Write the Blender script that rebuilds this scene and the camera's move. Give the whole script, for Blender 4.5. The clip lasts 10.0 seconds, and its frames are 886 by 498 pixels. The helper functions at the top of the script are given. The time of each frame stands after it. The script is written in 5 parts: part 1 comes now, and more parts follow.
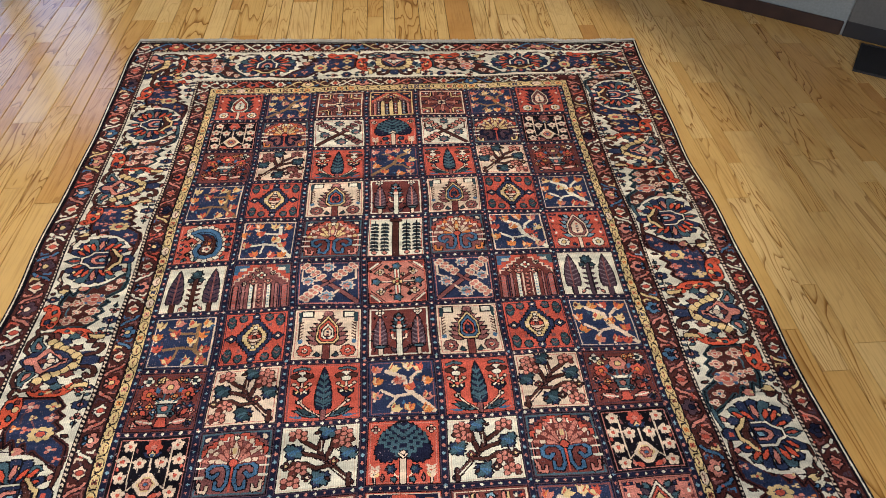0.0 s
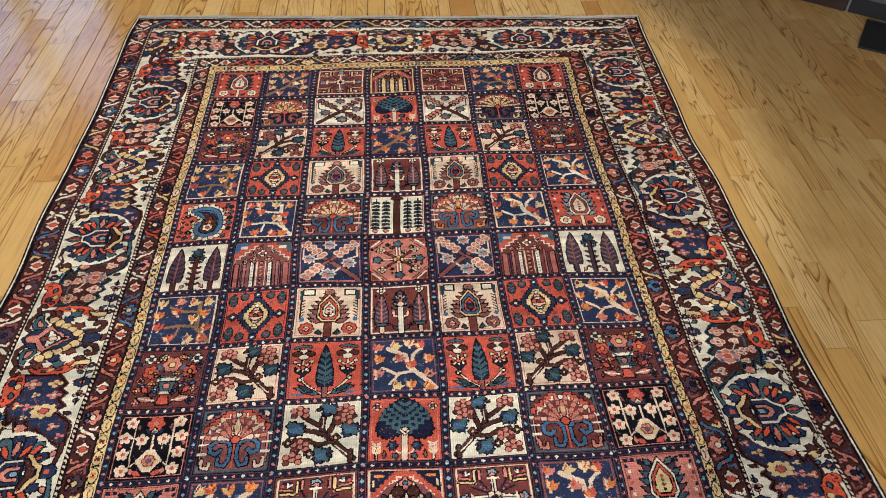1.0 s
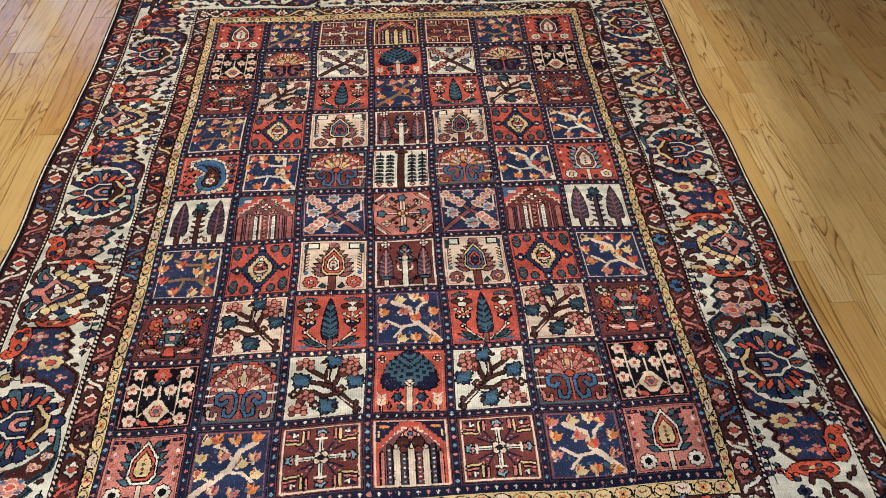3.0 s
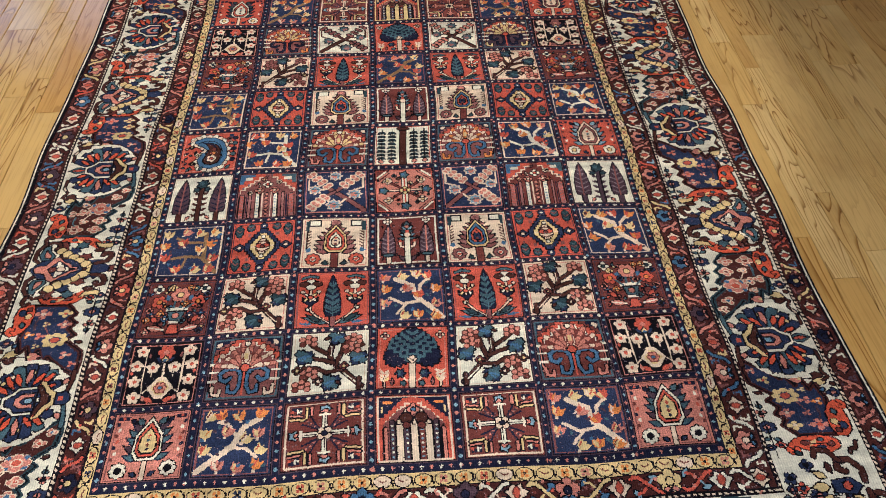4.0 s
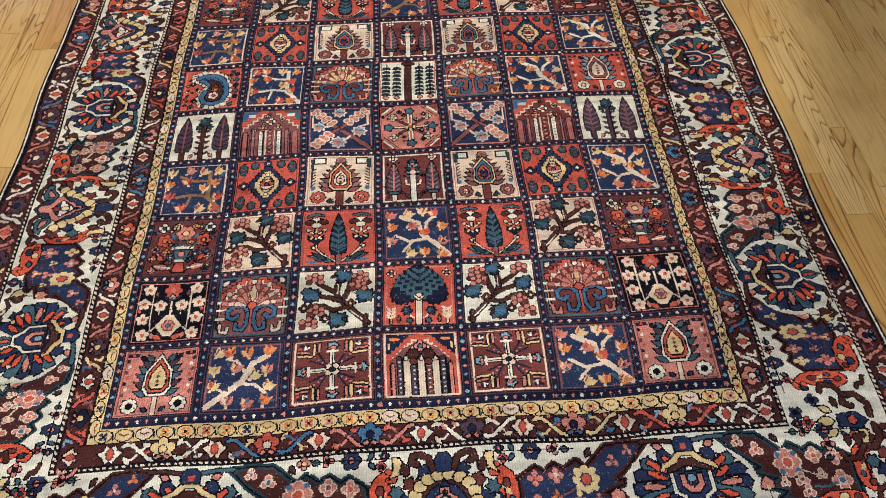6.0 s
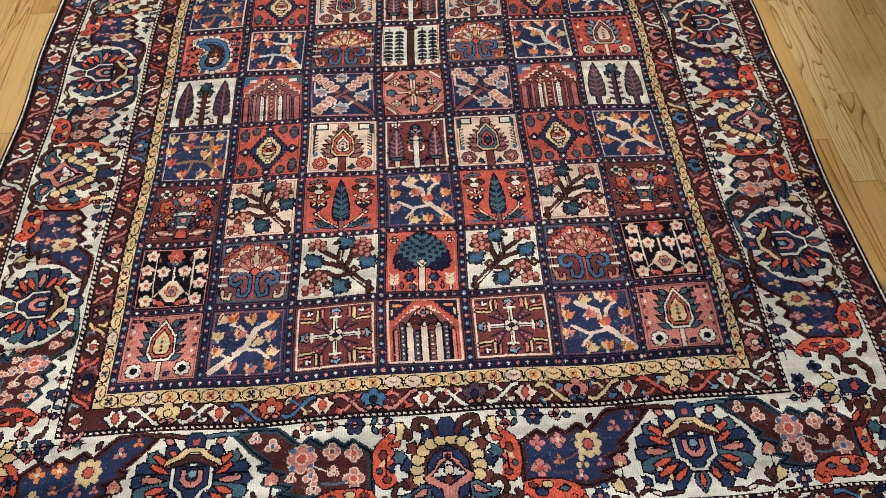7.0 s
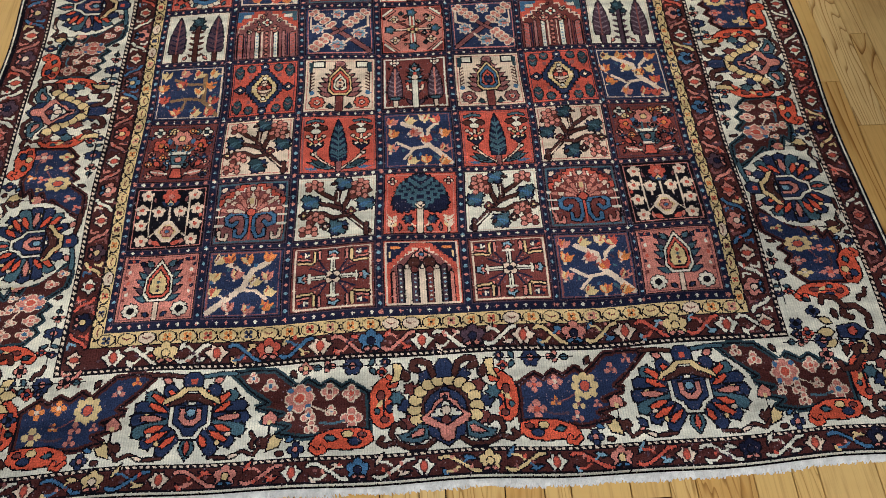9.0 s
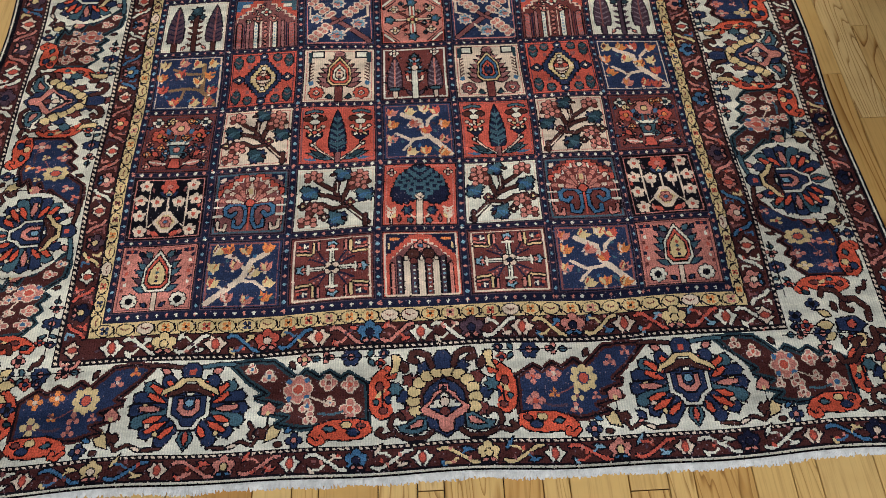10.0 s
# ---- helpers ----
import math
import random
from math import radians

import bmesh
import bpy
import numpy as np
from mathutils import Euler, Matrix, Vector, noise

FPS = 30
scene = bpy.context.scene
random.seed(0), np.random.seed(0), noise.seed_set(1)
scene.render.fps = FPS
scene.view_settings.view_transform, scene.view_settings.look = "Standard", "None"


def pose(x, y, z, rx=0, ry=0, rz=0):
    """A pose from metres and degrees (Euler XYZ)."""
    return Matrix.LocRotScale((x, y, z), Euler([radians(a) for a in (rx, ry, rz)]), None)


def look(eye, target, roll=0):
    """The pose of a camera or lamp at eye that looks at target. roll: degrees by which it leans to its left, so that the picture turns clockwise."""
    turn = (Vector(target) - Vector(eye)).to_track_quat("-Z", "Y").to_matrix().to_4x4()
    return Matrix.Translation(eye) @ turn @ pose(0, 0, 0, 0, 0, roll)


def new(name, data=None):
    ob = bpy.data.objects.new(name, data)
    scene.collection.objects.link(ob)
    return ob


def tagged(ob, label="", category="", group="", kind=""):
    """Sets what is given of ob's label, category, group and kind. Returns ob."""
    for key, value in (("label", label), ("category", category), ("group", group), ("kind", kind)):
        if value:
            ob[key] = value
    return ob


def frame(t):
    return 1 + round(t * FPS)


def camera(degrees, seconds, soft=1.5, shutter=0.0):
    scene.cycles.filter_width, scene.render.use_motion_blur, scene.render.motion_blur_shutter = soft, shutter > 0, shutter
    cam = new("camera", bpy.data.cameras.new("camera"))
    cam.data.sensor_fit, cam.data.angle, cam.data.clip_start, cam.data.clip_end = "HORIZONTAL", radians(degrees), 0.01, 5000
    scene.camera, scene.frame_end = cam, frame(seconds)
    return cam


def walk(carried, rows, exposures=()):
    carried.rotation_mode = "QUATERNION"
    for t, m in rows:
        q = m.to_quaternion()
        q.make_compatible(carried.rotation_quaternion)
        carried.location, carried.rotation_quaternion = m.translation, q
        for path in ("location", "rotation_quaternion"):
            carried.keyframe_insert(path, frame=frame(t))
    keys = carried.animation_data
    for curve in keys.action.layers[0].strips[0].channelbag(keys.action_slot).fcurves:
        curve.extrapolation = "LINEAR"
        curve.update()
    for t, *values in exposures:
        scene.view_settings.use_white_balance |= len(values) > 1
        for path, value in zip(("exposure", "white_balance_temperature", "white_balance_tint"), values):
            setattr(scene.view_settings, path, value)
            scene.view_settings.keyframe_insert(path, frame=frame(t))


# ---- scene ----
cam = camera(62.7, 10.0, soft=0.75)
PATH = [
    (0, (0.04, -0.124, 1.582), (0.15, 1.329, 0.212), 0.6),
    (0.5, (0.041, -0.124, 1.577), (0.148, 1.311, 0.188), 0.6),
    (1, (0.04, -0.124, 1.572), (0.144, 1.292, 0.163), 0.5),
    (1.5, (0.039, -0.12, 1.567), (0.14, 1.273, 0.136), 0.6),
    (2, (0.037, -0.119, 1.564), (0.136, 1.254, 0.113), 0.5),
    (2.5, (0.038, -0.123, 1.558), (0.131, 1.231, 0.09), 0.4),
    (4, (0.037, -0.129, 1.546), (0.117, 1.163, 0.022), -0.1),
    (4.5, (0.037, -0.129, 1.541), (0.112, 1.14, -0.003), -0.3),
    (5, (0.038, -0.129, 1.535), (0.107, 1.113, -0.031), -0.5),
    (6.5, (0.038, -0.129, 1.519), (0.084, 1.005, -0.128), -1.3),
    (7, (0.038, -0.131, 1.514), (0.078, 0.97, -0.154), -1.4),
    (7.5, (0.035, -0.134, 1.507), (0.072, 0.926, -0.188), -1.4),
    (8, (0.039, -0.131, 1.497), (0.071, 0.88, -0.229), -1.5),
    (8.5, (0.042, -0.13, 1.493), (0.073, 0.855, -0.248), -1.3),
    (9, (0.039, -0.128, 1.493), (0.074, 0.846, -0.254), -1.0),
    (9.5, (0.037, -0.126, 1.491), (0.074, 0.839, -0.26), -0.7),
    (10, (0.039, -0.127, 1.489), (0.075, 0.827, -0.268), -0.7),
]
walk(cam, [(t, look(eye, target, roll)) for t, eye, target, roll in PATH],
     exposures=[(0, -0.15, 5860, 10), (4.5, -0.18, 5660, 9), (6.5, -0.18, 5620, 9), (8.4, -0.13, 5660, 8), (9.1, -0.51, 5520, 7), (10, -0.56, 5440, 7)])

# world, sun, large lights
world = bpy.data.worlds.new("world")
scene.world = world
world.use_nodes = True
wn = world.node_tree
sky = wn.nodes.new("ShaderNodeTexSky")
sky.sky_type = "NISHITA"
sky.sun_disc = False
sky.sun_elevation, sky.sun_rotation = radians(35), radians(200)
wn.links.new(sky.outputs[0], wn.nodes["Background"].inputs[0])
wn.nodes["Background"].inputs[1].default_value = 0.10
scene.view_settings.exposure = 0.0


def lamp(name, kind, m, power, colour, size=0.1, size_y=None, spread=None):
    data = bpy.data.lights.new(name, kind)
    data.energy, data.color = power, colour
    if kind == "AREA":
        data.shape, data.size, data.size_y = "RECTANGLE", size, size_y or size
        if spread:
            data.spread = radians(spread)
    else:
        data.shadow_soft_size = size
    ob = new(name, data)
    ob.matrix_world = m
    return ob


# daylight at the north window, an added south fill, and the warm ceiling spots
lamp("window_and_fill_light", "AREA", look((-3.4, 5.75, 1.3), (-3.4, 2.0, 1.3)), 36, (0.30, 0.50, 1.0), 2.6, 2.0)
# unseen fill lamp inside the room, added to brighten rug and near floor
lamp("window_and_fill_light", "AREA", look((0.15, -2.1, 1.6), (0.15, 0.6, 0.0)), 142, (1.0, 0.965, 0.92), 2.4, 1.4)
spot = lamp("ceiling_spot_light", "SPOT", look((-0.48, 2.30, 2.6), (-0.48, 2.24, 0.0)), 228, (1.0, 0.88, 0.71), 0.05)
spot.data.spot_size, spot.data.spot_blend = radians(75), 0.20


# ---- materials ----
def material(name, rough=0.8, metal=0.0):
    m = bpy.data.materials.new(name)
    m.use_nodes = True
    b = m.node_tree.nodes["Principled BSDF"]
    b.inputs["Roughness"].default_value, b.inputs["Metallic"].default_value = rough, metal
    return m, m.node_tree, b


def node(nt, kind, **values):
    n = nt.nodes.new(kind)
    for key, value in values.items():
        n.inputs[key.replace("_", " ")].default_value = value
    return n


def mixed(nt, fac, a, b, blend="MIX"):
    n = nt.nodes.new("ShaderNodeMix")
    n.data_type, n.blend_type = "RGBA", blend
    for socket, value in ((0, fac), (6, a), (7, b)):
        if isinstance(value, (int, float, tuple)):
            n.inputs[socket].default_value = value
        else:
            nt.links.new(value, n.inputs[socket])
    return n.outputs[2]


def bump(nt, bsdf, height, strength=0.3, distance=0.002):
    n = node(nt, "ShaderNodeBump", Strength=strength, Distance=distance)
    nt.links.new(height, n.inputs["Height"])
    nt.links.new(n.outputs[0], bsdf.inputs["Normal"])


def ramp(nt, fac, stops):
    n = nt.nodes.new("ShaderNodeValToRGB")
    while len(n.color_ramp.elements) < len(stops):
        n.color_ramp.elements.new(0.5)
    for e, (p, c) in zip(n.color_ramp.elements, stops):
        e.position, e.color = p, c
    nt.links.new(fac, n.inputs[0])
    return n.outputs[0]


def yarn(name, rgb, vary=0.35):
    """Wool of one dye: streaks across the weave where the dye lots change, and a fleck from knot to knot."""
    lo, hi = (0.80, 1.12) if sum(rgb) > 1.2 else (0.52, 1.42)
    m, nt, b = material(name, 0.92)
    co = nt.nodes.new("ShaderNodeTexCoord").outputs["Object"]
    stretch = node(nt, "ShaderNodeMapping", Scale=(1.2, 14.0, 1.0))
    nt.links.new(co, stretch.inputs["Vector"])
    lots = node(nt, "ShaderNodeTexNoise", Scale=1.6, Detail=4.0, Roughness=0.6)
    nt.links.new(stretch.outputs[0], lots.inputs["Vector"])
    fleck = node(nt, "ShaderNodeTexNoise", Scale=330.0, Detail=2.0)
    nt.links.new(co, fleck.inputs["Vector"])
    dark = tuple(c * (1 - vary) for c in rgb) + (1,)
    pale = tuple(min(1, c * (1 + vary * 0.8) + 0.012 * vary) for c in rgb) + (1,)
    base = ramp(nt, lots.outputs[0], [(0.3, dark), (0.5, rgb + (1,)), (0.72, pale)])
    grain = ramp(nt, fleck.outputs[0], [(0.3, (lo, lo, lo, 1)), (0.7, (hi, hi, hi, 1))])
    wear = node(nt, "ShaderNodeTexNoise", Scale=26.0, Detail=5.0, Roughness=0.7)
    nt.links.new(co, wear.inputs["Vector"])
    worn = ramp(nt, wear.outputs[0], [(0.34, (0.80, 0.80, 0.80, 1)), (0.52, (1, 1, 1, 1)), (0.72, (1.22, 1.2, 1.18, 1))])
    # fine ribs: the shade of their furrows goes into the colour, without relief
    ribs = node(nt, "ShaderNodeTexWave", Scale=58.0, Distortion=1.2)
    nt.links.new(co, ribs.inputs["Vector"])
    rib = ramp(nt, ribs.outputs[0], [(0.0, (0.86, 0.86, 0.86, 1)), (0.5, (1.04, 1.04, 1.04, 1))])
    base = mixed(nt, 1.0, mixed(nt, 1.0, base, worn, "MULTIPLY"), rib, "MULTIPLY")
    nt.links.new(mixed(nt, 1.0, base, grain, "MULTIPLY"), b.inputs["Base Color"])
    b.inputs["Specular IOR Level"].default_value = 0.02
    bump(nt, b, fleck.outputs[0], 0.5, 0.0015)
    return m


YARNS = {
    "K": ("black_wool", (0.007, 0.006, 0.009)),
    "N": ("navy_wool", (0.013, 0.014, 0.033)),
    "B": ("blue_wool", (0.06, 0.135, 0.245)),
    "T": ("teal_wool", (0.058, 0.108, 0.136)),
    "G": ("green_wool", (0.026, 0.048, 0.06)),
    "R": ("red_wool", (0.475, 0.09, 0.058)),
    "P": ("salmon_wool", (0.51, 0.195, 0.15)),
    "M": ("maroon_wool", (0.148, 0.04, 0.034)),
    "I": ("ivory_wool", (0.685, 0.645, 0.520)),
    "L": ("cream_wool", (0.67, 0.53, 0.395)),
    "Y": ("yellow_wool", (0.640, 0.480, 0.230)),
    "O": ("orange_wool", (0.600, 0.210, 0.060)),
    "W": ("brown_wool", (0.066, 0.023, 0.018)),
    "S": ("pale_blue_wool", (0.190, 0.310, 0.390)),
    "U": ("deep_blue_wool", (0.024, 0.034, 0.078)),
    "Z": ("brown_red_wool", (0.062, 0.019, 0.017)),
    "V": ("rose_wool", (0.215, 0.08, 0.076)),
    "A": ("mauve_grey_wool", (0.185, 0.135, 0.155)),
    "X": ("dusty_rose_wool", (0.300, 0.130, 0.122)),
    "Q": ("vermilion_wool", (0.560, 0.092, 0.046)),
    "E": ("tan_wool", (0.235, 0.140, 0.070)),
    "D": ("plum_wool", (0.07, 0.04, 0.054)),
}
CODE = {k: i for i, k in enumerate(YARNS)}
WOOL = [yarn(*v) for v in YARNS.values()]


def wood():
    m, nt, b = material("oiled_oak", 0.32)
    geo = nt.nodes.new("ShaderNodeTexCoord").outputs["Object"]
    info = nt.nodes.new("ShaderNodeObjectInfo")
    isle = nt.nodes.new("ShaderNodeNewGeometry")
    add = nt.nodes.new("ShaderNodeMath")
    nt.links.new(info.outputs["Random"], add.inputs[0])
    nt.links.new(isle.outputs["Random Per Island"], add.inputs[1])
    rnd = nt.nodes.new("ShaderNodeMath")
    rnd.operation = "FRACT"
    nt.links.new(add.outputs[0], rnd.inputs[0])
    shift = nt.nodes.new("ShaderNodeVectorMath")
    shift.operation = "MULTIPLY_ADD"
    comb = nt.nodes.new("ShaderNodeCombineXYZ")
    for k in range(3):
        nt.links.new(rnd.outputs[0], comb.inputs[k])
    nt.links.new(comb.outputs[0], shift.inputs[0])
    shift.inputs[1].default_value = (37.0, 91.0, 53.0)
    nt.links.new(geo, shift.inputs[2])
    # cathedral figure: rings cut at a slant
    squash = node(nt, "ShaderNodeMapping", Scale=(1.0, 0.10, 1.0))
    nt.links.new(shift.outputs[0], squash.inputs["Vector"])
    field = node(nt, "ShaderNodeTexNoise", Scale=6.0, Detail=3.0, Roughness=0.5, Distortion=0.5)
    nt.links.new(squash.outputs[0], field.inputs["Vector"])
    rings = nt.nodes.new("ShaderNodeMath")
    rings.operation = "MULTIPLY"
    rings.inputs[1].default_value = 24.0
    nt.links.new(field.outputs[0], rings.inputs[0])
    saw = nt.nodes.new("ShaderNodeMath")
    saw.operation = "FRACT"
    nt.links.new(rings.outputs[0], saw.inputs[0])
    line = ramp(nt, saw.outputs[0], [(0.0, (0.34, 0.24, 0.16, 1)), (0.12, (0.70, 0.60, 0.48, 1)), (0.24, (0.96, 0.94, 0.92, 1)), (0.5, (1.03, 1.02, 1.0, 1)), (0.96, (1.0, 0.98, 0.96, 1)), (1.0, (0.40, 0.30, 0.21, 1))])
    fine_map = node(nt, "ShaderNodeMapping", Scale=(1.0, 0.03, 1.0))
    nt.links.new(shift.outputs[0], fine_map.inputs["Vector"])
    fine = node(nt, "ShaderNodeTexNoise", Scale=160.0, Detail=3.0, Roughness=0.65)
    nt.links.new(fine_map.outputs[0], fine.inputs["Vector"])
    pores = ramp(nt, fine.outputs[0], [(0.32, (0.60, 0.53, 0.46, 1)), (0.5, (1, 1, 1, 1)), (0.75, (1.08, 1.06, 1.04, 1))])
    tone = ramp(nt, rnd.outputs[0], [(0.0, (0.49, 0.250, 0.066, 1)), (0.10, (0.57, 0.335, 0.098, 1)), (0.40, (0.63, 0.400, 0.130, 1)), (0.75, (0.665, 0.440, 0.158, 1)), (1.0, (0.71, 0.495, 0.205, 1))])
    stain = node(nt, "ShaderNodeTexNoise", Scale=3.0, Detail=5.0, Roughness=0.65)
    nt.links.new(shift.outputs[0], stain.inputs["Vector"])
    patch = ramp(nt, stain.outputs[0], [(0.33, (0.76, 0.68, 0.60, 1)), (0.5, (1, 1, 1, 1)), (0.7, (1.08, 1.08, 1.1, 1))])
    knots = node(nt, "ShaderNodeTexVoronoi", Scale=3.1)
    nt.links.new(node_map(nt, shift.outputs[0], (1.0, 0.45, 1.0)), knots.inputs["Vector"])
    knot = ramp(nt, knots.outputs["Distance"], [(0.02, (0.35, 0.25, 0.2, 1)), (0.055, (1, 1, 1, 1))])
    bold = nt.nodes.new("ShaderNodeMath")  # only some planks are cut with a bold figure
    bold.operation = "MULTIPLY_ADD"
    bold.use_clamp = True
    second = nt.nodes.new("ShaderNodeMath")
    second.operation = "MULTIPLY"
    second.inputs[1].default_value = 7.0
    nt.links.new(rnd.outputs[0], second.inputs[0])
    third = nt.nodes.new("ShaderNodeMath")
    third.operation = "FRACT"
    nt.links.new(second.outputs[0], third.inputs[0])
    bold.inputs[1].default_value, bold.inputs[2].default_value = 1.5, -0.30
    nt.links.new(third.outputs[0], bold.inputs[0])
    c = mixed(nt, bold.outputs[0], tone, line, "MULTIPLY")
    c = mixed(nt, 0.45, c, pores, "MULTIPLY")
    c = mixed(nt, 0.5, c, patch, "MULTIPLY")
    c = mixed(nt, 0.7, c, knot, "MULTIPLY")
    nt.links.new(c, b.inputs["Base Color"])
    wear = node(nt, "ShaderNodeTexNoise", Scale=6.0, Detail=6.0)
    nt.links.new(geo, wear.inputs["Vector"])
    rough = ramp(nt, wear.outputs[0], [(0.3, (0.11, 0.11, 0.11, 1)), (0.7, (0.24, 0.24, 0.24, 1))])
    nt.links.new(rough, b.inputs["Roughness"])
    bump(nt, b, fine.outputs[0], 0.12, 0.001)
    return m


def node_map(nt, vector, scale):
    n = node(nt, "ShaderNodeMapping", Scale=scale)
    nt.links.new(vector, n.inputs["Vector"])
    return n.outputs[0]


def mottled(name, rgb, rough, scale=8.0, vary=0.2, relief=0.2, metal=0.0):
    m, nt, b = material(name, rough, metal)
    co = nt.nodes.new("ShaderNodeTexCoord").outputs["Object"]
    big = node(nt, "ShaderNodeTexNoise", Scale=scale, Detail=6.0, Roughness=0.6)
    fine = node(nt, "ShaderNodeTexNoise", Scale=scale * 25, Detail=3.0)
    for n in (big, fine):
        nt.links.new(co, n.inputs["Vector"])
    lo, hi = tuple(c * (1 - vary) for c in rgb) + (1,), tuple(min(1, c * (1 + vary)) for c in rgb) + (1,)
    c = ramp(nt, big.outputs[0], [(0.3, lo), (0.7, hi)])
    g = ramp(nt, fine.outputs[0], [(0.3, (0.85, 0.85, 0.85, 1)), (0.7, (1.1, 1.1, 1.1, 1))])
    nt.links.new(mixed(nt, 0.8, c, g, "MULTIPLY"), b.inputs["Base Color"])
    bump(nt, b, fine.outputs[0], relief, 0.002)
    return m


OAK = wood()
GAP = mottled("dark_joint", (0.030, 0.016, 0.008), 0.8)
PLASTER = mottled("grey_white_paint", (0.20, 0.225, 0.235), 0.7, 4.0, 0.08)
CEILING = mottled("white_ceiling_paint", (0.78, 0.77, 0.74), 0.85, 3.0, 0.04)
DARKWOOD = mottled("dark_stained_wood", (0.030, 0.014, 0.012), 0.45, 10.0, 0.4)
PIER = mottled("smoky_grey_paint", (0.095, 0.097, 0.098), 0.55, 3.0, 0.1)
BLACK = mottled("black_metal", (0.010, 0.010, 0.014), 0.5, 12.0, 0.3)
COTTON = mottled("undyed_cotton", (0.60, 0.575, 0.53), 0.95, 60.0, 0.2, 0.6)
FRAME = mottled("white_window_paint", (0.75, 0.75, 0.73), 0.5, 6.0, 0.06)
BACKING = mottled("rug_foundation", (0.22, 0.17, 0.13), 0.95, 40.0, 0.2)


# ---- building helpers ----
def mesh_object(name, bm, mat, parent=None):
    me = bpy.data.meshes.new(name)
    bm.to_mesh(me)
    bm.free()
    me.materials.append(mat)
    ob = new(name, me)
    if parent:
        ob.parent = parent
    return ob


def part(name, bm, mat, parent, label=""):
    return tagged(mesh_object(name, bm, mat, parent), label)


def block(bm, lo, hi, edge=0.0):
    made = bmesh.ops.create_cube(bm, size=1.0)["verts"]
    for v in made:
        v.co = Vector([lo[k] + (v.co[k] + 0.5) * (hi[k] - lo[k]) for k in range(3)])
    if edge:
        es = list({e for v in made for e in v.link_edges})
        bmesh.ops.bevel(bm, geom=es, offset=edge, segments=1, affect="EDGES")


def solid(name, lo, hi, mat, parent=None, edge=0.0):
    bm = bmesh.new()
    block(bm, lo, hi, edge)
    return mesh_object(name, bm, mat, parent)


# ---- the room ----
X0, X1, Y0, Y1, TOP = -5.0, 4.2, -2.4, 5.4, 2.7
floor = tagged(solid("floor", (X0, Y0, -0.12), (X1, Y1, -0.022), GAP), "honey oak strip floor in three plank widths", "floor", kind="structure")
ceiling = tagged(solid("ceiling", (X0 - 0.2, Y0 - 0.2, TOP), (X1 + 0.2, Y1 + 0.2, TOP + 0.2), CEILING), "plain white painted ceiling", "ceiling", kind="structure")


def wall_with_window(name, lo, hi, gap_lo, gap_hi, axis):
    """A thick wall along axis 0 or 1, with one opening right through it."""
    bm = bmesh.new()
    a = axis
    def piece(l, h):
        block(bm, l, h)
    l, h = list(lo), list(hi)
    h[a] = gap_lo[a]
    piece(l, h)
    l, h = list(lo), list(hi)
    l[a] = gap_hi[a]
    piece(l, h)
    l, h = list(lo), list(hi)
    l[a], h[a], h[2] = gap_lo[a], gap_hi[a], gap_lo[2]
    piece(l, h)
    l, h = list(lo), list(hi)
    l[a], h[a], l[2] = gap_lo[a], gap_hi[a], gap_hi[2]
    piece(l, h)
    return tagged(mesh_object(name, bm, PLASTER), "grey-white painted plaster wall", "wall", kind="structure")


wall_with_window("wall_north", (X0, Y1, -0.12), (X1, Y1 + 0.2, TOP), (-4.6, Y1, 0.35), (-2.2, Y1, 2.25), 0)
# the south opening is made up, to go with the added fill lamp
wall_with_window("wall_south", (X0, Y0 - 0.2, -0.12), (X1, Y0, TOP), (-1.3, Y0, 0.8), (1.6, Y0, 2.3), 0)
for name, x in (("wall_west", X0 - 0.2), ("wall_east", X1)):
    tagged(solid(name, (x, Y0 - 0.2, -0.12), (x + 0.2, Y1 + 0.2, TOP), PLASTER), "grey-white painted plaster wall", "wall", kind="structure")


def window(name, x0, x1, z0, z1, y, mullions):
    w = tagged(new(name), "white wooden window with glazing bars, out of view", "window", kind="structure")
    for nm, lo, hi in (("window_frame", (x0, y, z0), (x1, y + 0.08, z0 + 0.07)), ("window_frame", (x0, y, z1 - 0.07), (x1, y + 0.08, z1)),
                       ("window_frame", (x0, y, z0 + 0.07), (x0 + 0.07, y + 0.08, z1 - 0.07)), ("window_frame", (x1 - 0.07, y, z0 + 0.07), (x1, y + 0.08, z1 - 0.07))):
        solid(nm, lo, hi, FRAME, w, 0.006)
    for x in mullions:
        solid("mullion", (x - 0.075, y, z0 + 0.07), (x + 0.075, y + 0.08, z1 - 0.07), FRAME, w, 0.006)
    return w


window("window_1", -4.6, -2.2, 0.35, 2.25, Y1 + 0.06, (-2.88, -3.74))
# unseen window added behind the viewpoint, where the fill lamp stands
window("added_south_window", -1.3, 1.6, 0.8, 2.3, Y0 - 0.14, (0.15,))

# the slanting wall beyond the rug, with its dark base
slant = math.degrees(math.atan2(-0.421, 0.552))
corner = Vector((2.114, 2.885, 0))
along = Vector((math.cos(radians(slant)), math.sin(radians(slant)), 0))


def slab(name, start, length, angle, z0, z1, depth, mat, edge=0.0):
    ob = solid(name, (0, 0, z0), (length, depth, z1), mat, None, edge)
    ob.matrix_world = Matrix.Translation(start) @ Matrix.Rotation(radians(angle), 4, "Z")
    return ob


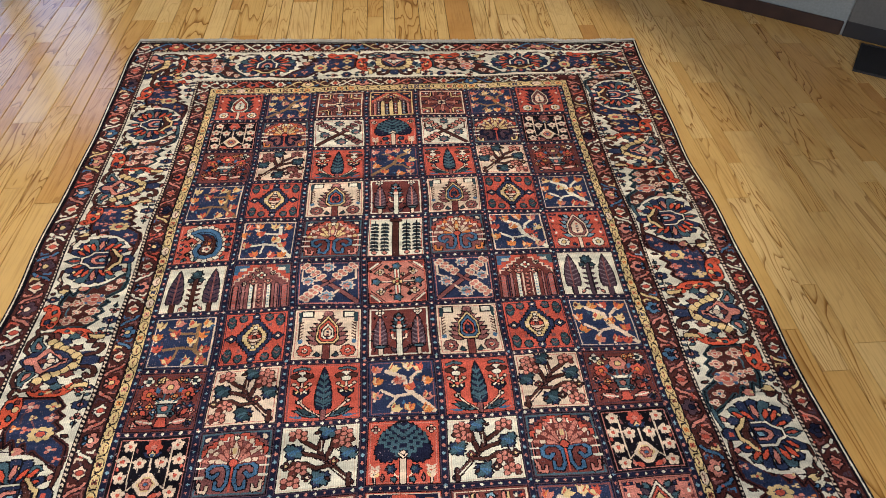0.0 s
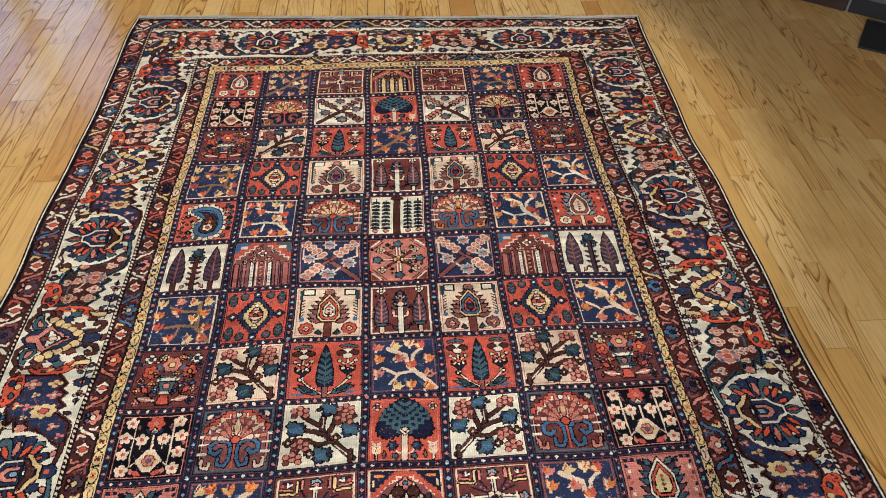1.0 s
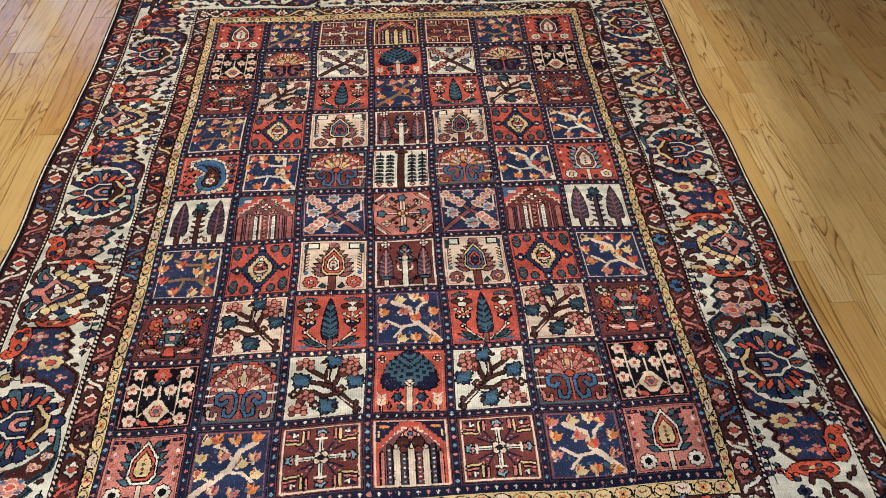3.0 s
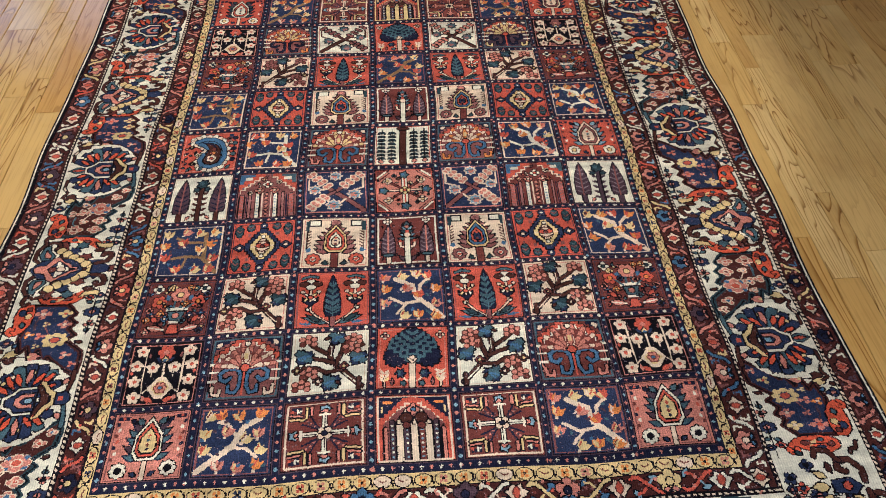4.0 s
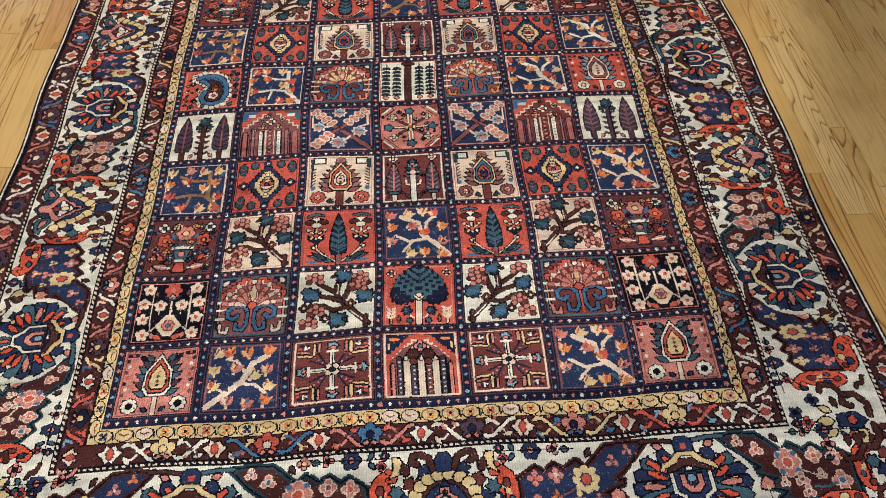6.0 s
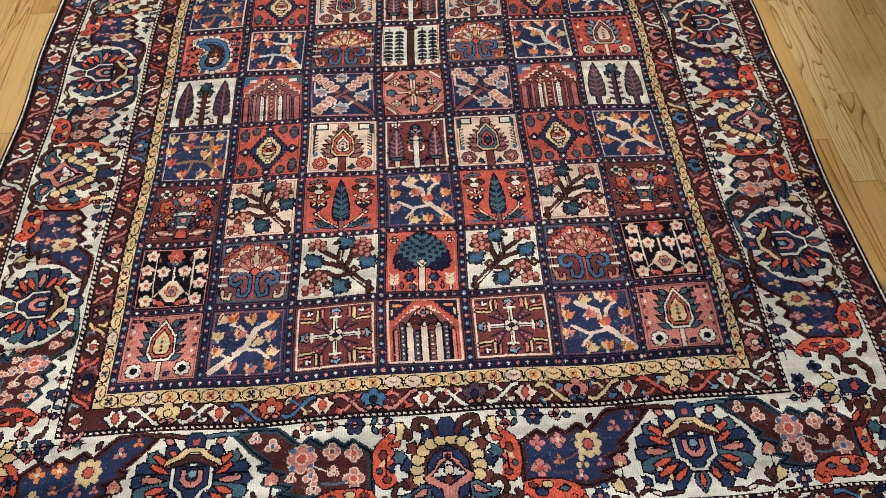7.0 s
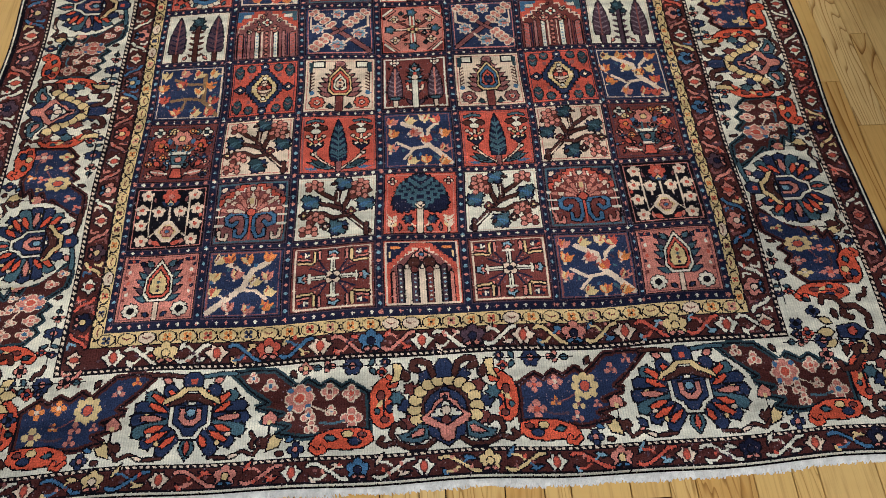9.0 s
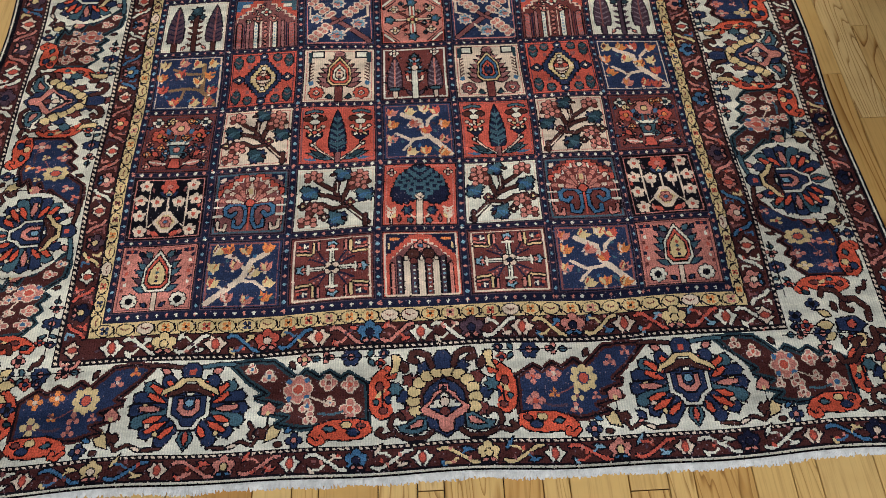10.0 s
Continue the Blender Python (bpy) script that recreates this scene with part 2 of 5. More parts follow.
back = corner - along * 3.2
tagged(slab("wall_slanting", back + Vector((0.0, 0.018, 0)), 4.9, slant, -0.02, TOP, 0.12, PLASTER), "grey-white plaster wall set at a slant", "wall", kind="structure")
tagged(slab("baseboard", back, 3.19, slant, 0.0, 0.066, 0.014, DARKWOOD, 0.004), "dark stained wooden baseboard", "baseboard", kind="structure")
tagged(slab("wall_pier", corner + Vector((0.004, 0.0, 0)), 1.6, slant, 0.075, TOP, 0.13, PIER), "smoky grey painted wall pier", "wall", kind="structure")
tagged(slab("baseboard_pier", corner + Vector((0.004, 0.004, 0)), 1.6, slant, 0.0, 0.075, 0.12, BLACK, 0.002), "black base under the grey pier", "baseboard", kind="structure")

# ---- the rug: every knot is a small tile of pile, laid out on a grid ----
KNOT = 0.00235
RX0, RX1, RY0, RY1 = -1.110, 1.104, 0.167, 2.935
NX, NY = int((RX1 - RX0) / KNOT), int((RY1 - RY0) / KNOT)
knots = np.full((NY, NX), CODE["W"], np.int8)
field = np.zeros((NY, NX), np.int16)
KX = RX0 + (np.arange(NX) + 0.5) * KNOT
KY = RY0 + (np.arange(NY) + 0.5) * KNOT
dye = random.Random(7)


def col(x):
    return int(np.clip(round((x - RX0) / KNOT), 0, NX))


def row(y):
    return int(np.clip(round((y - RY0) / KNOT), 0, NY))


class Pen:
    """Draws on the knot grid in a frame of its own: centre, half sizes, turn; clip is a rectangle in metres."""

    def __init__(self, cx, cy, sx, sy, turn=0.0, clip=None):
        self.cx, self.cy, self.sx, self.sy = cx, cy, sx, sy
        self.c, self.s = math.cos(radians(turn)), math.sin(radians(turn))
        x0, y0, x1, y1 = clip or (RX0, RY0, RX1, RY1)
        self.lim = (col(x0), row(y0), col(x1), row(y1))
        self.edge = 1.15 * KNOT / (0.5 * (abs(sx) + abs(sy)))

    def area(self, u0, v0, u1, v1):
        xs, ys = [], []
        for u, v in ((u0, v0), (u1, v0), (u0, v1), (u1, v1)):
            a, b = u * self.sx, v * self.sy
            xs.append(self.cx + self.c * a - self.s * b)
            ys.append(self.cy + self.s * a + self.c * b)
        i0, i1 = max(self.lim[0], col(min(xs)) - 1), min(self.lim[2], col(max(xs)) + 1)
        j0, j1 = max(self.lim[1], row(min(ys)) - 1), min(self.lim[3], row(max(ys)) + 1)
        if i1 <= i0 or j1 <= j0:
            return None, None, None
        dx, dy = KX[i0:i1][None, :] - self.cx, KY[j0:j1][:, None] - self.cy
        return (slice(j0, j1), slice(i0, i1)), (self.c * dx + self.s * dy) / self.sx, (-self.s * dx + self.c * dy) / self.sy

    def fill(self, win, mask, c):
        knots[win][mask] = CODE[c]

    def box(self, u0, v0, u1, v1, c):
        win, U, V = self.area(min(u0, u1), min(v0, v1), max(u0, u1), max(v0, v1))
        if win:
            self.fill(win, (U >= min(u0, u1)) & (U <= max(u0, u1)) & (V >= min(v0, v1)) & (V <= max(v0, v1)), c)

    def disc(self, u, v, r, c, o="", rv=None):
        rv = rv or r
        if o:
            self.disc(u, v, r + self.edge, o, "", rv + self.edge)
        win, U, V = self.area(u - r, v - rv, u + r, v + rv)
        if win:
            self.fill(win, ((U - u) / r) ** 2 + ((V - v) / rv) ** 2 <= 1, c)

    def line(self, pts, w, c, o=""):
        if o:
            self.line(pts, w + 2 * self.edge, o)
        h = w / 2
        for (a, b), (d, e) in zip(pts, pts[1:]):
            win, U, V = self.area(min(a, d) - h, min(b, e) - h, max(a, d) + h, max(b, e) + h)
            if win:
                q = (d - a) ** 2 + (e - b) ** 2 + 1e-12
                t = np.clip(((U - a) * (d - a) + (V - b) * (e - b)) / q, 0, 1)
                self.fill(win, (U - a - t * (d - a)) ** 2 + (V - b - t * (e - b)) ** 2 <= h * h, c)

    def poly(self, pts, c, o=""):
        us, vs = [p[0] for p in pts], [p[1] for p in pts]
        win, U, V = self.area(min(us), min(vs), max(us), max(vs))
        if not win:
            return
        inside = np.zeros(np.broadcast(U, V).shape, bool)
        for (a, b), (d, e) in zip(pts, pts[1:] + pts[:1]):
            if b != e:
                inside ^= ((b > V) != (e > V)) & (U < (d - a) * (V - b) / (e - b) + a)
        self.fill(win, inside, c)
        if o:
            self.line(pts + pts[:1], self.edge * 1.2, o)

    # --- small figures ---
    def leaf(self, u, v, turn, n, w, c, o="K", vein=""):
        d, e = math.cos(radians(turn)), math.sin(radians(turn))
        pts = [(u + d * a * n - e * b * w, v + e * a * n + d * b * w) for a, b in ((0, 0), (0.25, 0.42), (0.55, 0.5), (1, 0), (0.55, -0.5), (0.25, -0.42))]
        self.poly(pts, c, o)
        if vein:
            self.line([(u, v), (u + d * n * 0.8, v + e * n * 0.8)], self.edge * 1.4, vein)

    def flower(self, u, v, r, petal, heart, n=6, o="K", turn=0.0):
        q0 = min(0.38, 0.66 * math.sin(math.pi / n))
        if o:
            self.disc(u, v, r * 0.6, o)
        for pass_ in (0, 1):
            for k in range(n):
                a = radians(turn + 360 * k / n)
                q = (u + math.cos(a) * r * 0.62, v + math.sin(a) * r * 0.62)
                if pass_ == 0 and o:
                    self.disc(*q, r * q0 + self.edge, o)
                elif pass_ == 1:
                    self.disc(*q, r * q0, petal)
        self.disc(u, v, r * 0.30, heart, o)

    def bud(self, u, v, turn, n, c, c2, o="K"):
        """A tulip-like tuft of two colours."""
        d, e = math.cos(radians(turn)), math.sin(radians(turn))
        def at(a, b):
            return (u + d * a * n - e * b * n, v + e * a * n + d * b * n)
        self.poly([at(0, 0), at(0.3, 0.45), at(1.0, 0.55), at(0.8, 0.15), at(1.1, 0.0), at(0.8, -0.15), at(1.0, -0.55), at(0.3, -0.45)], c, o)
        self.poly([at(0.15, 0.02), at(0.35, 0.36), at(0.9, 0.42), at(0.7, 0.05)], c2)

    def jagged(self, u, v, r, c, o="K", n=9, c2=""):
        """A lobed vine leaf."""
        pts = []
        for k in range(2 * n):
            a = math.pi * k / n
            q = r * (1.0 if k % 2 == 0 else 0.66)
            pts.append((u + q * math.cos(a), v + q * math.sin(a)))
        self.poly(pts, c, o)
        if c2:
            self.disc(u - r * 0.2, v + r * 0.15, r * 0.35, c2)

    def cob(self, u0, v0, u1, v1, w, c, o="K"):
        """A bunch: two rows of berries along a line."""
        n = max(3, int(math.hypot(u1 - u0, v1 - v0) / (w * 0.55)))
        a = math.atan2(v1 - v0, u1 - u0) + math.pi / 2
        for pass_ in ("o", "c"):
            for k in range(n):
                f = k / (n - 1)
                for sgn in (-1, 1):
                    q = (u0 + (u1 - u0) * f + sgn * math.cos(a) * w * 0.26, v0 + (v1 - v0) * f + sgn * math.sin(a) * w * 0.26)
                    if pass_ == "o":
                        self.disc(*q, w * 0.32 + self.edge, o)
                    else:
                        self.disc(*q, w * 0.27, c)
        for k in range(n):
            f = k / (n - 1)
            self.disc(u0 + (u1 - u0) * f, v0 + (v1 - v0) * f, self.edge * 0.8, o)

    def cypress(self, u, v0, v1, w, c, vein, trunk="W", o="K", rib=""):
        m = v0 + (v1 - v0) * 0.16
        self.line([(u, v0), (u, m + 0.1)], w * 0.28, trunk, o)
        h = v1 - m
        pts = [(u - w * 0.40, m), (u - w * 0.5, m + h * 0.1), (u - w * 0.5, m + h * 0.35), (u - w * 0.38, m + h * 0.62), (u - w * 0.18, m + h * 0.86), (u, v1),
               (u + w * 0.18, m + h * 0.86), (u + w * 0.38, m + h * 0.62), (u + w * 0.5, m + h * 0.35), (u + w * 0.5, m + h * 0.1), (u + w * 0.40, m)]
        self.poly(pts, c, o)
        for k in range(6):
            b = m + h * (0.06 + 0.13 * k)
            q = w * (0.38 if k < 4 else 0.2)
            self.line([(u - q, b + 0.12), (u, b), (u + q, b + 0.12)], max(0.05, self.edge * 1.1), vein)
        self.line([(u, m), (u, v1 - h * 0.12)], self.edge * (1.2 if not rib else 1.8), rib or vein)

    def steps(self, u0, v0, u1, v1, n):
        """A staircase of n steps from one corner to the other."""
        pts = []
        for k in range(n):
            pts += [(u0 + (u1 - u0) * k / n, v0 + (v1 - v0) * k / n), (u0 + (u1 - u0) * k / n, v0 + (v1 - v0) * (k + 1) / n)]
        return pts + [(u1, v1)]

    def scatter(self, ground, colours, n, size, seed):
        """Small leaves and dots wherever the ground is still bare."""
        r = random.Random(seed)
        for _ in range(n * 5):
            u, v = r.uniform(-0.84, 0.84), r.uniform(-0.84, 0.84)
            q = size * 0.6
            win, U, V = self.area(u - q, v - q, u + q, v + q)
            if win and (knots[win] == CODE[ground]).mean() > 0.58:
                c = r.choice(colours)
                if r.random() < 0.4:
                    self.flower(u, v, size * 0.62, c, r.choice("YLK"), 4, "K" if ground != "K" else "")
                else:
                    self.leaf(u - size * 0.4, v - size * 0.3, r.choice((20, 45, 70, 110, 135, 160)), size, size * 0.55, c, "K" if ground != "K" else "")

    def rim(self, c, a=0.94, w=0.03):
        self.line([(-a, -a), (a, -a), (a, a), (-a, a), (-a, -a)], w, c)


# --- the garden compartments ---
def tree_arch(p, ground="P", leafc="T", second="R", white="I"):
    p.box(-1, -1, 1, 1, ground)
    p.rim("V")
    for s in (-1, 1):
        for k in range(6):
            w = (0.60, 0.66, 0.68, 0.64, 0.54, 0.40)[k]
            p.leaf(s * 0.20, -0.42 + 0.21 * k, 90 - s * (66 - 5 * k), w * 0.76, 0.19, leafc if k % 3 != 1 else ("A" if leafc == "S" else "D"), "K" if k % 2 else "N")
        p.flower(s * 0.64, -0.68, 0.25, "I", "Y" if ground == "R" else "K", 8)
        p.leaf(s * 0.16, -0.88, 90 - s * 50, 0.22, 0.14, "U")
        for k in range(7):
            p.leaf(s * 0.86, -0.40 + 0.17 * k, 90 + s * (25 if k % 2 else -25), 0.14, 0.10, ("M", "I", "N", "R")[k % 4], "")
        p.box(s * 0.62, 0.80, s * 0.92, 0.92, "N")
        p.disc(s * 0.78, 0.86, 0.04, "R")
        p.leaf(s * 0.44, 0.70, 90 - s * 40, 0.20, 0.13, "N", "K")
    p.line([(0, -0.95), (0, -0.3)], 0.11, "L", "K")
    arch = [(-0.24, -0.44), (-0.40, -0.20), (-0.36, 0.34), (0, 0.90), (0.36, 0.34), (0.40, -0.20), (0.24, -0.44)]
    for f, c, o in ((1.0, white, "K"), (0.80, second, "K"), (0.58, white if ground == "R" else "Y", "K")):
        p.poly([(a * f, 0.08 + (b - 0.08) * f) for a, b in arch], c, o)
    for k in range(4):
        p.disc(0, -0.10 + k * 0.13, 0.048, ("N", "M", "T", "R")[k], "")


def branch(p, ground="N", trunk="L", spread=0, warm=("O", "Y", "R", "P")):
    p.box(-1, -1, 1, 1, ground)
    p.rim("V" if spread in (0, 1, 3) else "L", 0.94, 0.04)
    r = random.Random(40 + spread)
    spots = [(-0.75, 0.72), (-0.28, 0.76), (0.22, 0.74), (0.68, 0.72), (-0.76, 0.22), (0.72, 0.2), (-0.76, -0.26), (0.7, -0.28), (-0.3, -0.72), (0.2, -0.74), (0.68, -0.74), (-0.2, 0.28), (0.3, 0.02)]
    if spread % 3 == 0:
        p.line([(-0.9, -0.86), (-0.35, -0.42), (0.0, -0.12), (0.22, 0.38), (0.62, 0.62)], 0.16, trunk)
        p.line([(0.08, 0.1), (-0.22, 0.5), (-0.48, 0.55)], 0.09, trunk)
        p.line([(-0.1, -0.2), (0.35, -0.25), (0.62, -0.5)], 0.09, trunk)
        p.line([(-0.4, -0.46), (-0.62, -0.36)], 0.07, trunk)
    elif spread % 3 == 1:
        p.line([(0.9, -0.86), (0.5, -0.42), (0.15, -0.1), (0.05, 0.35), (-0.45, 0.62)], 0.16, trunk)
        p.line([(0.22, -0.1), (0.3, 0.35), (0.6, 0.66)], 0.1, trunk)
        p.line([(0.3, -0.25), (-0.25, -0.35), (-0.65, -0.1)], 0.1, trunk)
        p.line([(-0.15, -0.35), (-0.45, -0.7)], 0.08, trunk)
        p.line([(-0.1, 0.45), (-0.3, 0.2)], 0.07, trunk)
    else:
        p.line([(0.88, -0.88), (0.6, -0.5), (0.42, -0.35), (0.42, 0.68)], 0.14, trunk)
        p.line([(0.42, 0.3), (-0.05, 0.32), (-0.5, 0.52)], 0.1, trunk)
        p.line([(0.42, -0.3), (-0.1, -0.22), (-0.55, -0.3)], 0.1, trunk)
        p.line([(-0.1, -0.22), (-0.2, -0.66)], 0.08, trunk)
    for u, v in spots:
        u, v = u + r.uniform(-0.05, 0.05), v + r.uniform(-0.05, 0.05)
        a = r.choice((50, 70, 90, 110))
        p.bud(u - 0.06, v - 0.15, a, 0.32, r.choice(warm), r.choice(("Y", "Y", "L", "O", "R")), "")
        p.line([(u - 0.05, v - 0.02), (u + 0.01, v + 0.10)], 0.045, r.choice("RMOR"), "")
        p.box(u - 0.11, v - 0.20, u - 0.03, v - 0.13, "L")
    for k in range(10):
        u, v = r.uniform(-0.85, 0.85), r.uniform(-0.85, 0.85)
        p.leaf(u, v, r.uniform(0, 180), 0.16, 0.09, r.choice("BTDD"), "")


def cross(p, ground="M", arm="I", tip="T"):
    p.box(-1, -1, 1, 1, ground)
    p.rim("L", 0.93, 0.045)
    for s in (-1, 1):
        for t in (-1, 1):
            # rays of dotted blue stems and their tufts of short bars
            for du, dv, c in ((0.34, 0.52, "N"), (0.46, 0.44, "D"), (0.54, 0.32, "N")):
                p.line([(0.12 * s, 0.12 * t), (s * du, t * dv)], 0.055, c)
            for n in range(3):
                p.disc(s * (0.24 + 0.10 * n), t * (0.24 + 0.09 * n), 0.028, "P")
            p.line([(s * 0.34, t * 0.84), (s * 0.34, t * 0.58)], 0.06, "P", "K")
            p.line([(s * 0.46, t * 0.82), (s * 0.46, t * 0.52)], 0.055, "Y", "K")
            p.line([(s * 0.86, t * 0.50), (s * 0.52, t * 0.46)], 0.055, "Y", "K")
            p.line([(s * 0.86, t * 0.62), (s * 0.58, t * 0.58)], 0.05, "P", "K")
            p.poly([(s * 0.58, t * 0.66), (s * 0.70, t * 0.66), (s * 0.70, t * 0.74), (s * 0.84, t * 0.74), (s * 0.84, t * 0.84), (s * 0.58, t * 0.84)], "N", "")
            p.line([(s * 0.60, t * 0.74), (s * 0.68, t * 0.70), (s * 0.68, t * 0.80)], 0.05, "I", "")
            p.box(s * 0.78, t * 0.68, s * 0.86, t * 0.76, "R")
    for d, e in ((1, 0), (-1, 0), (0, 1), (0, -1)):
        p.jagged(d * 0.74, e * 0.74, 0.17, "S" if tip == "T" else tip, "K", 5)
        p.disc(d * 0.66, e * 0.66, 0.07, "P", "K")
        p.line([(d * 0.1, e * 0.1), (d * 0.58, e * 0.58)], 0.10, arm, "K")
        p.line([(d * 0.16, e * 0.16), (d * 0.52, e * 0.52)], 0.022, "K")
        p.line([(d * 0.57 - e * 0.13, e * 0.57 - d * 0.13), (d * 0.57 + e * 0.13, e * 0.57 + d * 0.13)], 0.055, arm, "")
    p.flower(0, 0, 0.20, "L", "N", 4, "K", 45)


def gate(p, ground="R", pale="L", roof="N"):
    p.box(-1, -1, 1, 1, ground)
    for s in (-1, 1):
        p.poly([(0, 0.95), (s * 0.95, 0.95), (s * 0.95, 0.25)] + [(s * 0.95, 0.25)] + [(s * a, b) for a, b in p.steps(0.8, 0.3, 0.15, 0.92, 6)], roof)
        p.line([(s * a, b) for a, b in p.steps(0.86, 0.15, 0.15, 0.86, 6)], 0.09, "R")
        p.line([(s * a, b) for a, b in p.steps(0.74, 0.1, 0.12, 0.74, 6)], 0.06, pale)
        p.line([(s * 0.78, 0.78), (s * 0.6, 0.78)], 0.09, "O")
        p.line([(s * 0.84, 0.62), (s * 0.84, 0.5)], 0.07, "Y")
    p.poly([(-0.82, -0.92), (-0.82, 0.1), (-0.45, 0.5), (0, 0.74), (0.45, 0.5), (0.82, 0.1), (0.82, -0.92)], "V")
    for u, w, c in ((0, 0.17, pale), (-0.38, 0.15, pale), (0.38, 0.15, pale), (-0.2, 0.13, "D"), (0.2, 0.13, "M"), (-0.58, 0.11, "D"), (0.58, 0.11, "D"), (-0.76, 0.08, "P"), (0.76, 0.08, "P")):
        p.line([(u, -0.92), (u, 0.18 if abs(u) < 0.7 else -0.02)], w, c, "K")
        if c in "DM":
            for k in range(8):
                p.disc(u, -0.84 + k * 0.13, 0.032, "I" if k % 2 else "S")
    for s in (-1, 1):
        p.line([(0, 0.15), (s * 0.19, 0.52), (s * 0.4, 0.15)], 0.08, pale, "K")
        p.disc(s * 0.2, 0.3, 0.15, "W", "K")
        p.disc(s * 0.2, 0.08, 0.09, "M", "K")
    p.flower(0, 0.56, 0.17, "P", "B", 4)
    p.rim(pale, 0.95, 0.05)


def flowers(p, ground="K", red="R"):
    p.box(-1, -1, 1, 1, ground)
    p.rim("P")
    for s in (-1, 1):
        p.line([(s * 0.26, -0.42), (s * 0.50, -0.62), (s * 0.52, -0.30), (s * 0.52, 0.70)], 0.035, "L")
        p.line([(s * 0.30, -0.10), (s * 0.30, 0.16)], 0.035, "L")
        p.line([(s * 0.52, 0.26), (s * 0.74, 0.26)], 0.035, "L")
        for u, v in ((0.66, 0.74), (0.30, 0.20), (0.76, 0.26), (0.74, -0.24), (0.68, -0.74)):
            p.flower(s * u, v, 0.19, "L", red, 5, "", 90)
        p.leaf(s * 0.14, -0.90, 90 - s * 60, 0.34, 0.15, red, "")
        p.leaf(s * 0.40, -0.88, 90 - s * 10, 0.22, 0.10, "P", "")
        p.leaf(s * 0.42, 0.50, 90 - s * 10, 0.20, 0.08, "V", "")
        p.leaf(s * 0.86, -0.04, 90, 0.16, 0.08, red, "")
        p.leaf(s * 0.06, 0.38, 90 - s * 50, 0.26, 0.12, "U", "")
    p.line([(0, -0.15), (0, 0.5)], 0.04, "L")
    p.poly([(-0.36, -0.46), (-0.10, -0.80), (0.10, -0.80), (0.36, -0.46), (0.10, -0.12), (-0.10, -0.12)], "L", "")
    p.poly([(-0.26, -0.46), (-0.06, -0.70), (0.06, -0.70), (0.26, -0.46), (0.06, -0.22), (-0.06, -0.22)], "Y", "")
    p.flower(0, -0.46, 0.17, "P", "B", 6, "M")
    p.flower(0, 0.70, 0.26, red, "P", 6, "")
    p.poly([(-0.12, 0.44), (0, 0.60), (0.12, 0.44), (0, 0.36)], "Y", "K")
    p.disc(0, 0.44, 0.05, "B")


def lotus(p, fan="Y", scroll="B", ground="V", roof="R", heart="P"):
    p.box(-1, -1, 1, 1, "D")
    p.rim("T", 0.94, 0.05)
    p.box(-0.91, -0.91, 0.91, 0.91, ground)
    for s in (-1, 1):
        p.poly([(s * a, b) for a, b in [(0.42, 0.92), (0.92, 0.92), (0.92, 0.54)] + p.steps(0.88, 0.54, 0.42, 0.92, 4)], "N")
        p.line([(s * a, b) for a, b in p.steps(0.86, 0.30, 0.16, 0.88, 5)], 0.10, roof, "K")
        p.line([(s * a, b) for a, b in p.steps(0.74, 0.24, 0.12, 0.80, 5)], 0.04, "I")
        p.leaf(s * 0.88, 0.72, 90 + s * 50, 0.22, 0.14, "L", "")
        p.line([(s * 0.90, 0.10), (s * 0.90, -0.7)], 0.04, "P", "K")
        for v in (-0.40, -0.12, 0.14):
            p.line([(s * 0.76, v), (s * 0.97, v)], 0.075, "I", "")
        # two big curls under the fan
        p.line([(s * 0.08, -0.24), (s * 0.22, -0.04), (s * 0.48, -0.02), (s * 0.66, -0.16), (s * 0.64, -0.36), (s * 0.48, -0.44), (s * 0.38, -0.32)], 0.10, scroll, "K")
        p.line([(s * 0.09, -0.26), (s * 0.10, -0.60), (s * 0.20, -0.80), (s * 0.40, -0.76), (s * 0.40, -0.58)], 0.085, scroll, "K")
        p.line([(s * 0.84, -0.60), (s * 0.82, -0.82), (s * 0.64, -0.86), (s * 0.62, -0.70)], 0.075, heart, "K")
        # rows of stepped petals
        for n, (r0, r1) in enumerate(((0.52, 0.76), (0.32, 0.58), (0.14, 0.40))):
            for k in range(4):
                a = radians(90 - s * (84 - 26 * k))
                c = (fan, "L", heart, fan)[(k + n) % 4]
                p.line([(s * 0.04 + math.cos(a) * r0, 0.02 + math.sin(a) * r0), (s * 0.04 + math.cos(a) * r1, 0.02 + math.sin(a) * r1)], 0.12, c, "M")
    p.leaf(0, 0.06, 90, 0.70, 0.20, heart, "M")
    p.box(-0.05, 0.26, 0.05, 0.46, "Y")
    p.poly([(-0.15, -0.02), (-0.06, 0.12), (0.06, 0.12), (0.15, -0.02), (0.06, -0.14), (-0.06, -0.14)], "R", "K")
    p.line([(0, -0.16), (0, -0.86)], 0.045, "R")
    p.disc(0, 0.78, 0.07, "I", "K")


